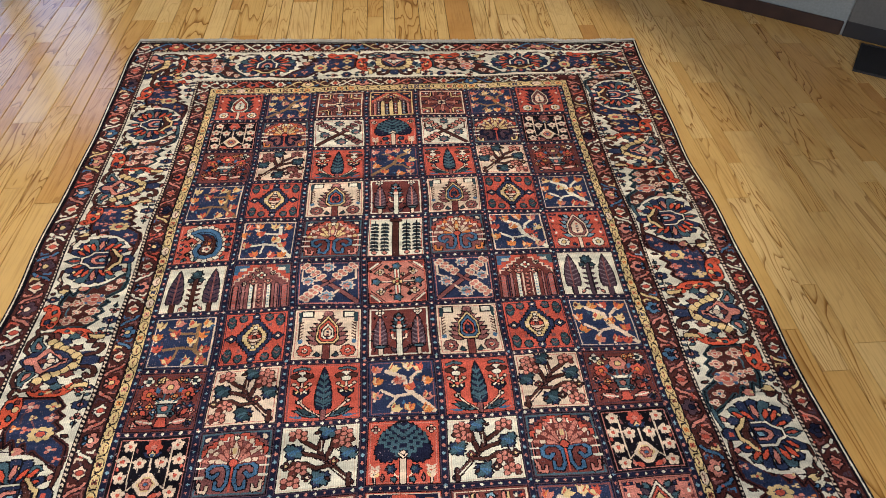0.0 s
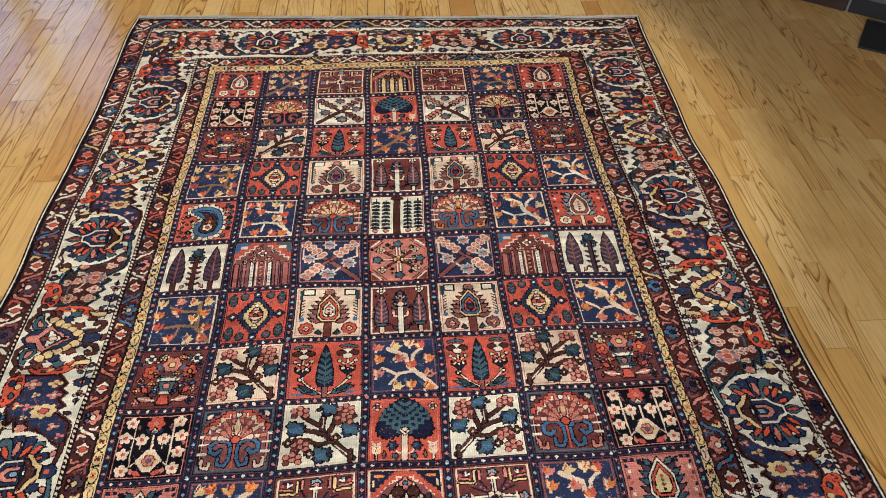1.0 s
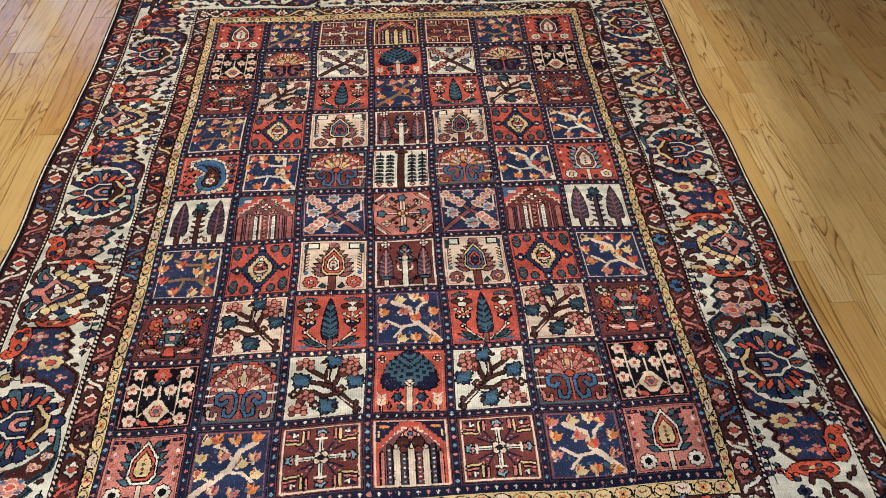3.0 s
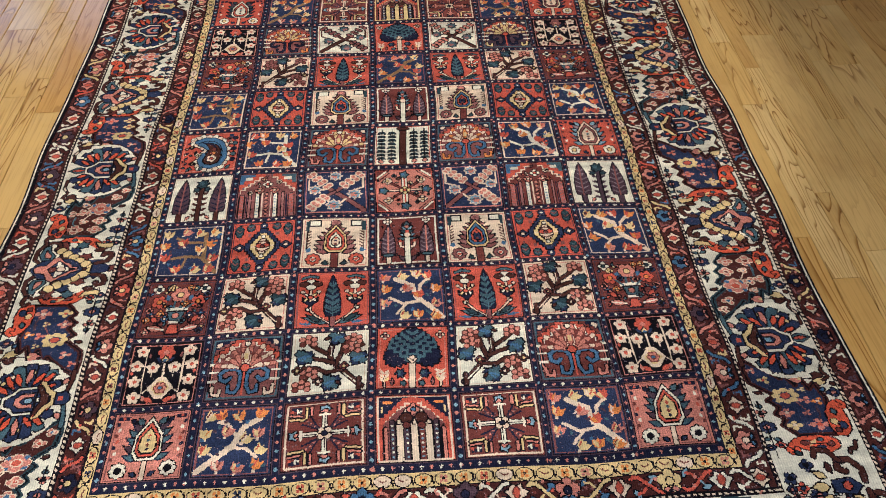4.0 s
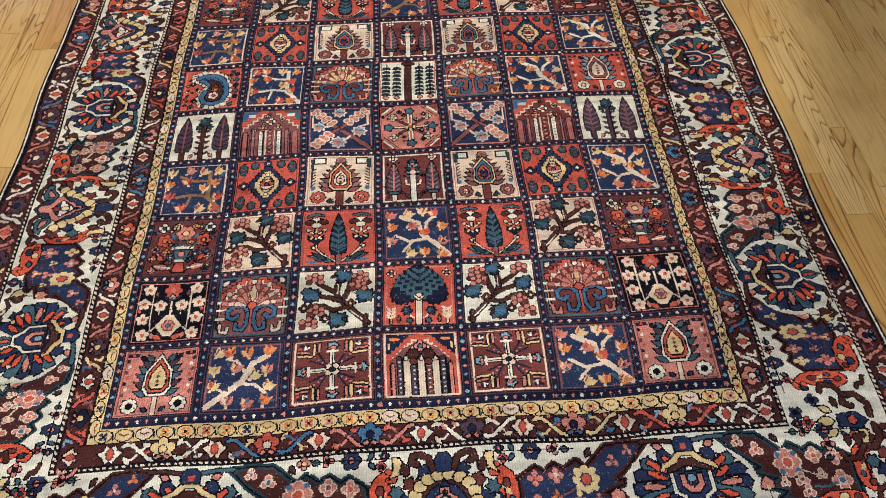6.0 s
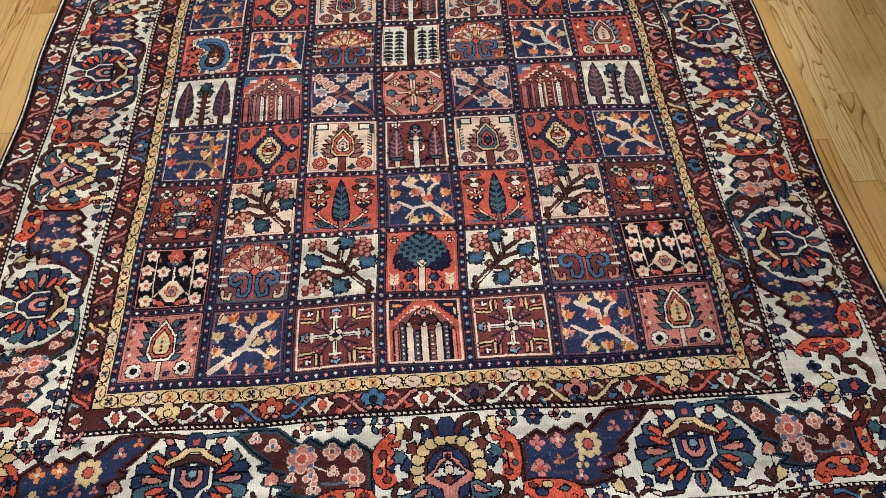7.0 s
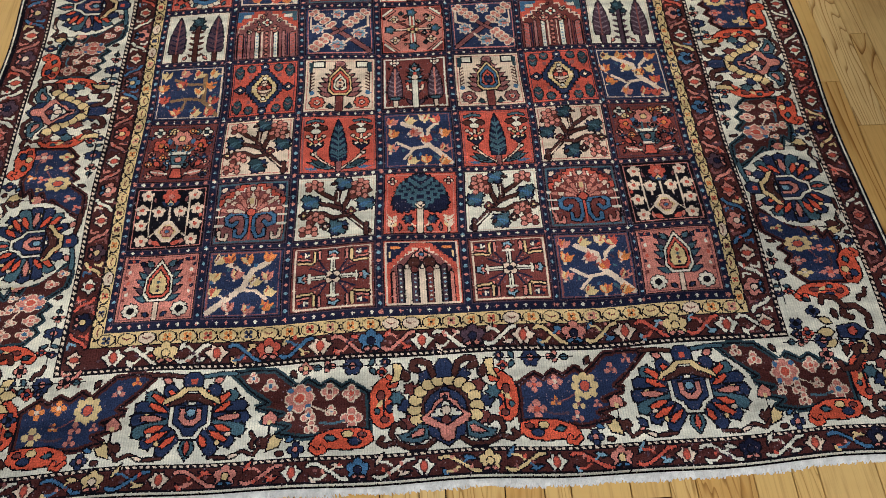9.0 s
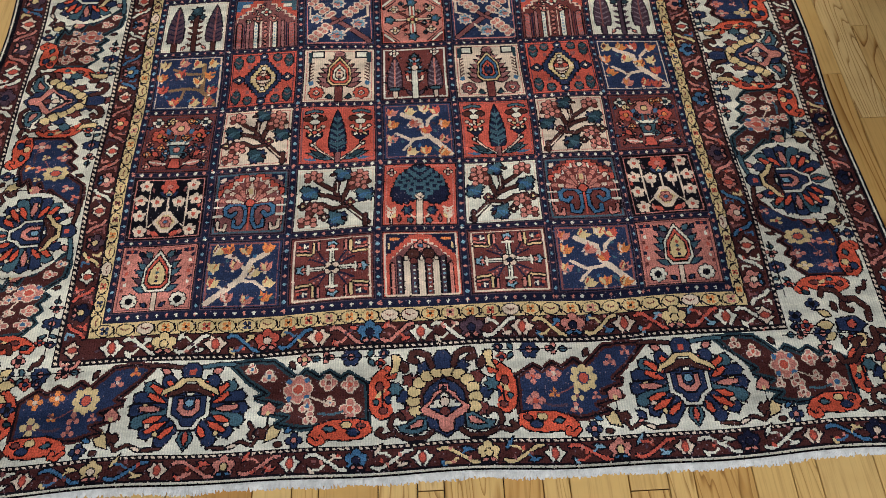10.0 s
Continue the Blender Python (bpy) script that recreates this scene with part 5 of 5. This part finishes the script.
def saw_leaf(p, ground):
    """The long saw-edged leaf between two palmettes, with its two red curled botehs."""
    k, f = 1.0, 1.0
    def q(a, b):
        return (a * k, b)
    body = [q(0.080, 0.090), q(0.130, 0.094), q(0.172, 0.090), q(0.222, 0.046), q(0.240, 0.064), q(0.268, 0.045), q(0.290, 0.057), q(0.312, 0.040), q(0.331, 0.051), q(0.370, 0.026),
            q(0.372, -0.052), q(0.235, -0.062), q(0.182, -0.050), q(0.206, -0.036), q(0.150, -0.022), q(0.190, -0.008), q(0.132, 0.010), q(0.160, 0.018), q(0.118, 0.050), q(0.100, 0.070)]
    p.poly(body, "U" if ground == "N" else "Z", "")
    trim = "G" if ground == "M" else "Z"
    p.line(body + body[:1], 0.014, trim)
    p.line(body + body[:1], 0.004, "K")
    hem = "L" if ground == "M" else ""
    p.flower(*q(0.225, 0.022), 0.034 * f, "P" if ground == "M" else "Y", "R" if ground == "M" else "R", 8, hem)
    for a in range(4):
        w = radians(45 + 90 * a)
        p.disc(0.225 * k + 0.026 * f * math.cos(w), 0.022 + 0.026 * f * math.sin(w), 0.006, "B" if ground == "M" else "Y")
    for a, b, r in ((0.125, 0.076, 0.012), (0.162, 0.056, 0.015), (0.288, 0.032, 0.017), (0.334, 0.026, 0.017), (0.245, -0.016, 0.015), (0.252, -0.042, 0.014), (0.335, -0.026, 0.021), (0.205, -0.018, 0.010), (0.292, -0.010, 0.011)):
        p.flower(*q(a, b), r * f, "P" if ground == "M" else dye.choice("PPYO"), dye.choice("RBM") if ground == "M" else dye.choice("RVL"), 4 if r > 0.016 else 3, hem, 90)
    p.line([q(0.25, 0.004), q(0.285, -0.012), q(0.30, -0.004)], 0.0032, "L" if ground == "M" else "V")
    p.line([q(0.27, -0.034), q(0.30, -0.036), q(0.32, -0.03)], 0.005, "T" if ground == "M" else "D")
    for cx, cy, tall in ((0.402 * k, 0.0, True), (0.315 * k, -0.070, False)):
        b = Pen(p.cx + p.c * cx * p.sx - p.s * cy * p.sy, p.cy + p.s * cx * p.sx + p.c * cy * p.sy, p.sx * f, p.sy if tall else p.sy * 0.96, 0, None)
        b.lim, b.c, b.s = p.lim, p.c, p.s
        if tall:
            b.poly([(-0.030, -0.016), (-0.030, 0.020), (-0.022, 0.040), (-0.004, 0.056), (0.012, 0.058), (0.020, 0.050), (0.012, 0.042), (0.014, 0.030), (0.030, 0.010), (0.030, -0.028), (0.016, -0.048), (-0.006, -0.052), (-0.024, -0.038)], "Q", "K")
            b.line([(0.010, 0.058), (0.026, 0.052), (0.024, 0.040), (0.012, 0.040)], 0.009, "Q", "K")
            b.disc(-0.006, 0.018, 0.007, "M", "K", 0.010)
            b.disc(0.012, -0.010, 0.006, "U", "K", 0.008)
            b.disc(-0.014, -0.014, 0.005, "T", "K")
            b.disc(0.002, -0.032, 0.008, "M", "K", 0.006)
            b.leaf(-0.016, -0.006, 40, 0.030, 0.010, "Y", "")
            b.line([(0.0, 0.010), (0.0, -0.026)], 0.003, "K")
        else:
            b.poly([(-0.066, -0.006), (-0.052, 0.012), (-0.020, 0.024), (0.030, 0.026), (0.060, 0.018), (0.066, -0.004), (0.044, -0.018), (0.010, -0.022), (-0.026, -0.018), (-0.044, -0.026), (-0.062, -0.022)], "Q", "K")
            b.line([(-0.062, -0.016), (-0.050, -0.027), (-0.036, -0.022), (-0.040, -0.014)], 0.009, "Q", "K")
            b.leaf(-0.036, 0.006, -8, 0.028, 0.014, "T", "K")
            b.disc(0.026, -0.004, 0.012, "U", "K", 0.007)
            b.disc(0.012, 0.012, 0.010, "Y", "K", 0.007)
            b.disc(0.042, 0.010, 0.008, "M", "K", 0.005)
    # sprigs on the ivory
    u0 = 0.165 * k
    p.poly([(u0 - 0.026, -0.066), (u0 - 0.018, -0.054), (u0 - 0.006, -0.056), (u0 + 0.002, -0.046), (u0 + 0.006, -0.062), (u0 - 0.004, -0.080), (u0 - 0.016, -0.080)], "W", "K")
    p.poly([(u0 - 0.004, -0.086), (u0 + 0.002, -0.060), (u0 + 0.012, -0.048), (u0 + 0.018, -0.058), (u0 + 0.030, -0.062), (u0 + 0.022, -0.078)], "Y", "K")
    p.poly([(u0 - 0.014, -0.028), (u0 - 0.016, -0.012), (u0, 0.002), (u0 + 0.016, -0.012), (u0 + 0.014, -0.028)], "P", "K")
    p.disc(u0, -0.024, 0.005, "Y")
    p.line([(u0, -0.030), (u0, -0.046)], 0.004, "K")
    p.flower(0.222 * k, -0.086, 0.016, "U", "P", 4)
    p.leaf(0.20 * k, -0.068, 20, 0.022, 0.012, "B", "K")
    p.disc(0.19 * k, -0.092, 0.008, "W", "K", 0.005)
    p.flower(*q(0.335, 0.086), 0.021 * f, "U", "P", 6)
    p.flower(*q(0.285, 0.088), 0.013, "P", "K", 3)
    p.leaf(*q(0.250, 0.087), 0, 0.022, 0.014, "T", "K")
    p.line([q(0.24, 0.088), q(0.44, 0.084)], 0.003, "K")
    p.leaf(*q(0.372, 0.084), 60, 0.022, 0.012, "T", "K")
    p.leaf(*q(0.372, 0.080), -50, 0.022, 0.012, "T", "K")
    p.flower(*q(0.405, 0.092), 0.010, "U", "P", 4)
    p.flower(*q(0.398, 0.070), 0.010, "R", "U", 4)
    p.leaf(*q(0.205, 0.088), -60, 0.024, 0.014, "W", "K")


def ivory_side(cx, cy, turn, marks, lim):
    """marks: places along the run and A (feathered) or C (arched) there; a leaf fills each interval."""
    c, s = math.cos(radians(turn)), math.sin(radians(turn))
    def pen(u, flip=1, f=1.0):
        return Pen(cx + c * u, cy + s * u, flip, tall, turn, lim)
    narrow = abs(marks[1][0] - marks[2][0]) < 0.45
    tall = 1.10 if narrow else 1.0
    for (u0, k0), (u1, k1) in zip(marks, marks[1:]):
        d = abs(u1 - u0)
        if k0 == "A":
            saw_leaf(pen(u0, d / 0.53), "M")
        else:
            saw_leaf(pen(u1, -d / 0.53), "N")
    squeeze = 0.82 if narrow else 0.98
    for u, k in marks:
        if k == "A":
            palmette(pen(u, squeeze))
        elif k == "C":
            yellow_arch(pen(u, squeeze), narrow)


a, b = FRAMES["main"], FRAMES["cord_in"]
mid_b, mid_t, mid_l, mid_r = (a[1] + b[1]) / 2, (a[3] + b[3]) / 2, (a[0] + b[0]) / 2, (a[2] + b[2]) / 2
ivory_side(mid_l, 0, 270, [(-u, k) for u, k in ((2.69, "end"), (2.31, "A"), (1.925, "C"), (1.56, "A"), (1.17, "C"), (0.77, "A"), (0.40, "end"))], (a[0], b[1], b[0], a[3]))
ivory_side(mid_r, 0, 90, [(0.45, "end"), (0.829, "A"), (1.236, "C"), (1.656, "A"), (2.04, "C"), (2.43, "A"), (2.78, "end")], (b[2], a[1], a[2], b[3]))
ivory_side(0, mid_b, 0, [(-0.99, "C"), (-0.481, "A"), (0.056, "C"), (0.569, "A"), (1.06, "C")], (a[0], a[1], a[2], b[1]))
ivory_side(0, mid_t, 180, [(-x, k) for x, k in ((1.02, "C"), (0.565, "A"), (0.031, "C"), (-0.51, "A"), (-1.0, "C"))], (a[0], b[3], a[2], a[3]))


def corner_sprays(x, y, turn, flip):
    """Curling brown tendrils, a yellow flower and small buds in a corner of the ivory border."""
    p = Pen(x, y, flip, 1.0, turn, FRAMES["main"])
    for s in (-1, 1):
        p.line([(s * 0.012, -0.070), (s * 0.040, -0.072), (s * 0.062, -0.052), (s * 0.060, -0.026), (s * 0.040, -0.020), (s * 0.034, -0.036)], 0.012, "W", "K")
        p.line([(s * 0.060, -0.030), (s * 0.084, -0.012), (s * 0.088, 0.014), (s * 0.072, 0.020)], 0.010, "W", "K")
        p.leaf(s * 0.020, 0.010, 90 - s * 30, 0.034, 0.018, "Y", "K")
        p.leaf(s * 0.030, -0.004, 90 - s * 80, 0.030, 0.016, "W", "K")
        p.flower(s * 0.052, 0.044, 0.014, "PU"[s > 0], "K", 4)
        p.leaf(s * 0.078, 0.040, 90 - s * 20, 0.022, 0.012, "G", "K")
    p.leaf(0, 0.010, 90, 0.042, 0.024, "Y", "K")
    p.poly([(-0.020, -0.040), (-0.014, 0.004), (0.014, 0.004), (0.020, -0.040), (0, -0.062)], "U", "K")
    p.disc(0, -0.028, 0.009, "R", "K")
    p.line([(0, 0.056), (0, 0.086)], 0.004, "K")
    p.flower(0, 0.070, 0.013, "R", "U", 4)
    p.flower(0, 0.094, 0.010, "U", "P", 4)


def sprigs(x0, y0, x1, y1, n, seed):
    """Buds, leaves and tiny blossoms on bare ivory between the large figures."""
    r = random.Random(seed)
    for _ in range(n):
        x, y = r.uniform(x0 + 0.012, x1 - 0.012), r.uniform(y0 + 0.012, y1 - 0.012)
        k = knots[row(y - 0.013):row(y + 0.013), col(x - 0.013):col(x + 0.013)]
        if k.size == 0 or (k == CODE["I"]).mean() < 0.93:
            continue
        p = Pen(x, y, 1.25, 1.25, r.choice((0, 45, 90, 135, 200, 250, 300)))
        kind = r.random()
        if kind < 0.35:
            p.flower(0, 0, 0.0115, r.choice("PRUPT"), r.choice("YKP"), 4)
        elif kind < 0.75:
            p.leaf(-0.011, 0, 0, 0.024, 0.013, r.choice("TUWWYPG"), "K")
            p.leaf(-0.008, 0.004, 60, 0.012, 0.007, r.choice("RPUT"), "K")
        else:
            p.line([(-0.012, -0.006), (-0.004, 0.004), (0.006, 0.002), (0.011, 0.008)], 0.0050, "W", "K")


corner_sprays(mid_r + 0.004, 0.440, 90, 1)
corner_sprays(mid_l - 0.004, 0.400, -90, 1)
corner_sprays(mid_r, 2.700, 90, 1)
corner_sprays(mid_l, 2.640, -90, 1)
sprigs(a[0], a[1], b[0], a[3], 500, 1)
sprigs(b[2], a[1], a[2], a[3], 500, 2)
sprigs(b[0], a[1], b[2], b[1], 500, 3)
sprigs(b[0], b[3], b[2], a[3], 500, 4)

# ---- from knots to meshes ----
strip = {n: k + 1 for k, n in enumerate(ORDER)}
taken = np.zeros((NY, NX), bool)
for n in ORDER:
    x0, y0, x1, y1 = FRAMES[n]
    m = np.zeros((NY, NX), bool)
    m[row(y0):row(y1), col(x0):col(x1)] = True
    field[m & ~taken & (field == 0)] = strip[n]
    taken |= m
field[field == 0] = 10
# web ends and side cords: black, ivory, black
edge = np.minimum.reduce([GX - RX0 + 0 * GY, RX1 - GX + 0 * GY])
rim = field == 10
knots[rim] = CODE["K"]
knots[rim & (edge > 0.0046) & (edge < 0.0094)] = CODE["I"]
ends = np.minimum(GY - RY0, RY1 - GY)
knots[rim & (ends > 0.0060) & (ends < 0.0120) & (edge > 0.018)] = CODE["I"]


# hand knotting: colours stray by a knot along their edges, and worn knots show the pale warp
hand = np.random.RandomState(5)
stray = hand.rand(NY, NX)
for dj, di, lo in ((0, 1, 0.0), (0, -1, 0.022), (1, 0, 0.044), (-1, 0, 0.066)):
    pick = (stray >= lo) & (stray < lo + 0.022)
    pick &= np.roll(field, (dj, di), (0, 1)) == field
    knots[pick] = np.roll(knots, (dj, di), (0, 1))[pick]
dark = np.isin(knots, [CODE[c] for c in "KNUWZM"])
rubbed = 0.5 + 0.5 * np.sin(9.0 * GX + 2.0 * np.sin(5.0 * GY)) * np.sin(7.0 * GY + 1.5 * np.sin(6.0 * GX))
knots[dark & (hand.rand(NY, NX) < 0.004 + 0.022 * rubbed)] = CODE["A"]


def lay(x, y):
    """Where a point of the weave lies on the floor: the far end is woven askew, and the sides wander a little."""
    top = np.clip((y - 2.55) / (RY1 - 2.55), 0, 1.2)
    y = y + top * (-0.050 * x - 0.003) + 0.004 * np.sin(2.1 * x + 1.3 * y) - 0.006 * np.clip((0.5 - y) / 0.3, 0, 1) * np.sin(4 * x)
    bx, by = x, y
    y = y + 0.0026 * np.sin(8.3 * bx + 3.1 * by) + 0.0020 * np.sin(17.0 * bx - 6.0 * by + 1.0)
    x = x + 0.0026 * np.sin(7.1 * by + 2.3 * bx + 0.5) + 0.0018 * np.sin(15.0 * by - 5.0 * bx)
    far = np.clip((np.abs(x) - 0.7) / 0.4, 0, 1)
    x = x + far * (0.004 * np.sin(4.3 * y + 1.2 * np.sign(x)) + 0.0025 * np.sin(11 * y + x)) + (0.030 * np.clip((y - 1.95) / 0.95, 0, 1) + 0.007 * np.clip((0.95 - y) / 0.3, 0, 1)) * np.clip(x / 1.1, 0, 1)
    return x, y


def rise(x, y):
    """Height of the pile: nearly flat, with ripples towards the ends and sides."""
    ends = np.clip((y - 2.45) / 0.45, 0, 1) ** 2
    z = 0.0065 + 0.0010 * np.sin(7 * x + 3 * y) * np.sin(5 * y - 2 * x)
    z = z + ends * (0.0015 + 0.0035 * np.sin(9.0 * x + 0.6) * np.sin(3.1 * x + 2))
    side = np.clip((np.abs(x) - 0.95) / 0.17, 0, 1) ** 2
    return z + side * (0.0005 + 0.0015 * np.sin(8.5 * y + 2 * np.sign(x)))


vx, vy = np.meshgrid(RX0 + np.arange(NX + 1) * KNOT, RY0 + np.arange(NY + 1) * KNOT)
tuft = np.random.RandomState(3)
WX, WY = lay(vx, vy)
WX = WX + tuft.uniform(-0.0005, 0.0005, vx.shape)
WY = WY + tuft.uniform(-0.0005, 0.0005, vx.shape)
WZ = rise(vx, vy) + tuft.uniform(-0.0004, 0.0004, vx.shape)

rug = tagged(new("rug"), "hand-knotted wool garden rug, ivory border, lying on oak floor", "rug")


def weave(name, mask, label=""):
    j, i = np.nonzero(mask)
    quad = np.stack([j * (NX + 1) + i, j * (NX + 1) + i + 1, (j + 1) * (NX + 1) + i + 1, (j + 1) * (NX + 1) + i], 1)
    ids, back = np.unique(quad.ravel(), return_inverse=True)
    me = bpy.data.meshes.new(name)
    co = np.stack([WX.ravel()[ids], WY.ravel()[ids], WZ.ravel()[ids]], 1).astype(np.float32)
    me.vertices.add(len(ids))
    me.vertices.foreach_set("co", co.ravel())
    me.loops.add(4 * len(j))
    me.loops.foreach_set("vertex_index", back.ravel().astype(np.int32))
    me.polygons.add(len(j))
    me.polygons.foreach_set("loop_start", np.arange(0, 4 * len(j), 4, dtype=np.int32))
    used, idx = np.unique(knots[mask], return_inverse=True)
    for k in used:
        me.materials.append(WOOL[k])
    me.polygons.foreach_set("material_index", idx.ravel().astype(np.int32))
    me.update(calc_edges=True)
    ob = new(name, me)
    ob.parent = rug
    return tagged(ob, label)


NAMES = {tree_arch: "tree in a pointed arch", branch: "flowering branch on dark blue", cross: "four-armed blossom cross", gate: "garden gate with columns", flowers: "pale blossoms on black", lotus: "lotus fan over scrolls",
         vine_cross: "crossed vine with fruit", willow: "green spreading tree on red", vase: "vase of flowers on maroon", grapes: "grape vine on cream", cypress_red: "cypress on red", medallion: "stepped medallion on red",
         pine_arch: "plumed arch on cream", two_trees: "two cypresses beside a slim tree", columns: "leafy columns on ivory", pink_cross: "cross of leaves on salmon", paisley: "large paisley on red", three_cypress: "cypresses on ivory", mosque: "stepped porch with columns"}
for j in range(10):
    for i in range(7):
        weave("compartment", field == 20 + j * 7 + i, NAMES[GARDEN[j][i][0]])
weave("lattice", field == strip["lattice"], "navy lattice with tiny pale crosses")
for n, nm, lab in (("yellow", "chain_border", "yellow chain border"), ("inner", "inner_guard_border", "dark brown flowering guard border"), ("cord_in", "barber_stripe", "black and cream rope stripe"), ("main", "main_border", "ivory border with palmettes and saw-edged leaves"),
                   ("cord_out", "barber_stripe", "black and cream rope stripe"), ("outer", "outer_guard_border", "dark brown flowering guard border")):
    weave(nm, field == strip[n], lab)
weave("selvedge", field == 10, "black and ivory edge cords")


def backing():
    """The foundation under the pile, which gives the rug its thickness."""
    bm = bmesh.new()
    xs, ys = np.linspace(RX0, RX1, 60), np.linspace(RY0, RY1, 70)
    rim = [(x, RY0) for x in xs] + [(RX1, y) for y in ys[1:]] + [(x, RY1) for x in xs[::-1][1:]] + [(RX0, y) for y in ys[::-1][1:-1]]
    up, down = [], []
    for x, y in rim:
        wx, wy = lay(np.float64(x), np.float64(y))
        z = float(rise(np.float64(x), np.float64(y)))
        up.append(bm.verts.new((wx, wy, z)))
        down.append(bm.verts.new((wx, wy, 0.0010)))
    n = len(rim)
    for k in range(n):
        bm.faces.new((down[k], down[(k + 1) % n], up[(k + 1) % n], up[k]))
    bm.faces.new(down[::-1])
    part("foundation", bm, BACKING, rug, "dark woven rug edge")


backing()


def fringe(y0, out, length, label):
    """Short cotton warp ends, matted close together, uneven in length."""
    bm = bmesh.new()
    r = random.Random(int(y0 * 100))
    for layer in (0, 1, 2):
        x = RX0 + 0.004 + 0.001 * layer
        while x < RX1 - 0.004:
            wx, wy = lay(np.float64(x), np.float64(y0))
            z = float(rise(np.float64(x), np.float64(y0)))
            n = length * (0.82 + 0.16 * math.sin(x * 37 + layer) * math.sin(x * 11) + r.uniform(-0.18, 0.14)) * (1 - 0.16 * layer)
            w = r.uniform(0.0016, 0.0026)
            sway = r.uniform(-0.005, 0.005)
            rows = []
            for k in range(4):
                f = k / 3
                cx, cy = wx + sway * f * f, wy + out * (n * f - 0.0005)
                cz = max(0.0018, (z + 0.0006) * (1 - 0.8 * f * f) + 0.0012 + 0.0008 * layer + r.uniform(0, 0.0010))
                ww = w * (1.0 if k < 3 else 0.7)
                rows.append([bm.verts.new((cx - ww, cy, cz - 0.0014)), bm.verts.new((cx, cy, cz + 0.0010)), bm.verts.new((cx + ww, cy, cz - 0.0014))])
            for q0, q1 in zip(rows, rows[1:]):
                for k in range(3):
                    bm.faces.new((q0[k], q0[(k + 1) % 3], q1[(k + 1) % 3], q1[k]))
            bm.faces.new(rows[-1])
            x += r.uniform(0.0018, 0.0030)
    bmesh.ops.recalc_face_normals(bm, faces=bm.faces)
    ob = part("fringe", bm, COTTON, rug, label)
    return tagged(ob, kind="stuff")


fringe(RY0 + 0.002, -1, 0.018, "short frayed white cotton fringe")
fringe(RY1 - 0.002, 1, 0.040, "short frayed white cotton fringe")

# ---- things beyond the rug ----
plate = tagged(new("floor_plate"), "flat black metal plate lying on the oak floor by the wall", "metal plate")
plate.matrix_world = Matrix.Translation((2.01, 2.568, 0.0)) @ Matrix.Rotation(radians(-34), 4, "Z")
solid("sheet", (0.0, 0.0, 0.0), (0.46, 0.28, 0.006), BLACK, plate, 0.002)
for lo, hi in (((0.0, 0.0), (0.46, 0.008)), ((0.0, 0.272), (0.46, 0.28)), ((0.0, 0.0085), (0.008, 0.2715)), ((0.452, 0.0085), (0.46, 0.2715))):
    solid("raised_edge", (*lo, 0.0062), (*hi, 0.0105), BLACK, plate, 0.001)

# ---- floor planks: three widths in turn, lengths at random ----
WIDTHS = (0.118, 0.078, 0.053)
rp = random.Random(11)
rest_v, rest_f = [], []
shared = {}


def plank(x, y, w, n):
    n = round(n, 2)
    if (w, n) not in shared:
        bm = bmesh.new()
        block(bm, (0.0011, 0.0012, -0.018), (w - 0.0011, n - 0.0012, 0.0))
        top_edges = [e for e in bm.edges if all(v.co.z > -0.001 for v in e.verts) and abs(e.verts[0].co.x - e.verts[1].co.x) < 1e-6]
        bmesh.ops.bevel(bm, geom=top_edges, offset=0.0014, segments=1, affect="EDGES")
        me = bpy.data.meshes.new("plank")
        bm.to_mesh(me)
        bm.free()
        me.materials.append(OAK)
        shared[(w, n)] = me
    return shared[(w, n)]


def add_plank(x, y, w, n):
    me = plank(x, y, w, n)
    near = -1.95 < x < 2.15 and y + n > 0.0 and y < 3.6
    if near:
        ob = new("plank", me)
        ob.parent = floor
        ob.location = (x, y, 0.0)
    else:
        k = len(rest_v)
        rest_v.extend((v.co.x + x, v.co.y + y, v.co.z) for v in me.vertices)
        rest_f.extend(tuple(k + v for v in f.vertices) for f in me.polygons)


x = -0.203 - 0.249 * 16
k = 0
while x < X1:
    w = WIDTHS[k % 3]
    y, cut = Y0, rp.uniform(0.02, 0.3)
    while y < Y1:
        n = rp.choice((0.36, 0.44, 0.52, 0.62, 0.74, 0.9, 1.05)) if not (-1.1 < x < 1.05 and 0.3 < y < 1.6) else 1.3
        n = min(round(n - cut, 2), round(Y1 - y, 2))
        cut = 0.0
        if n < 0.03:
            break
        add_plank(x, y, w, n)
        y += n
    x += w
    k += 1
me = bpy.data.meshes.new("planks")
me.from_pydata(rest_v, [], rest_f)
me.materials.append(OAK)
outer_planks = new("planks", me)
outer_planks.parent = floor
tagged(outer_planks, "oak strips farther off", kind="stuff")
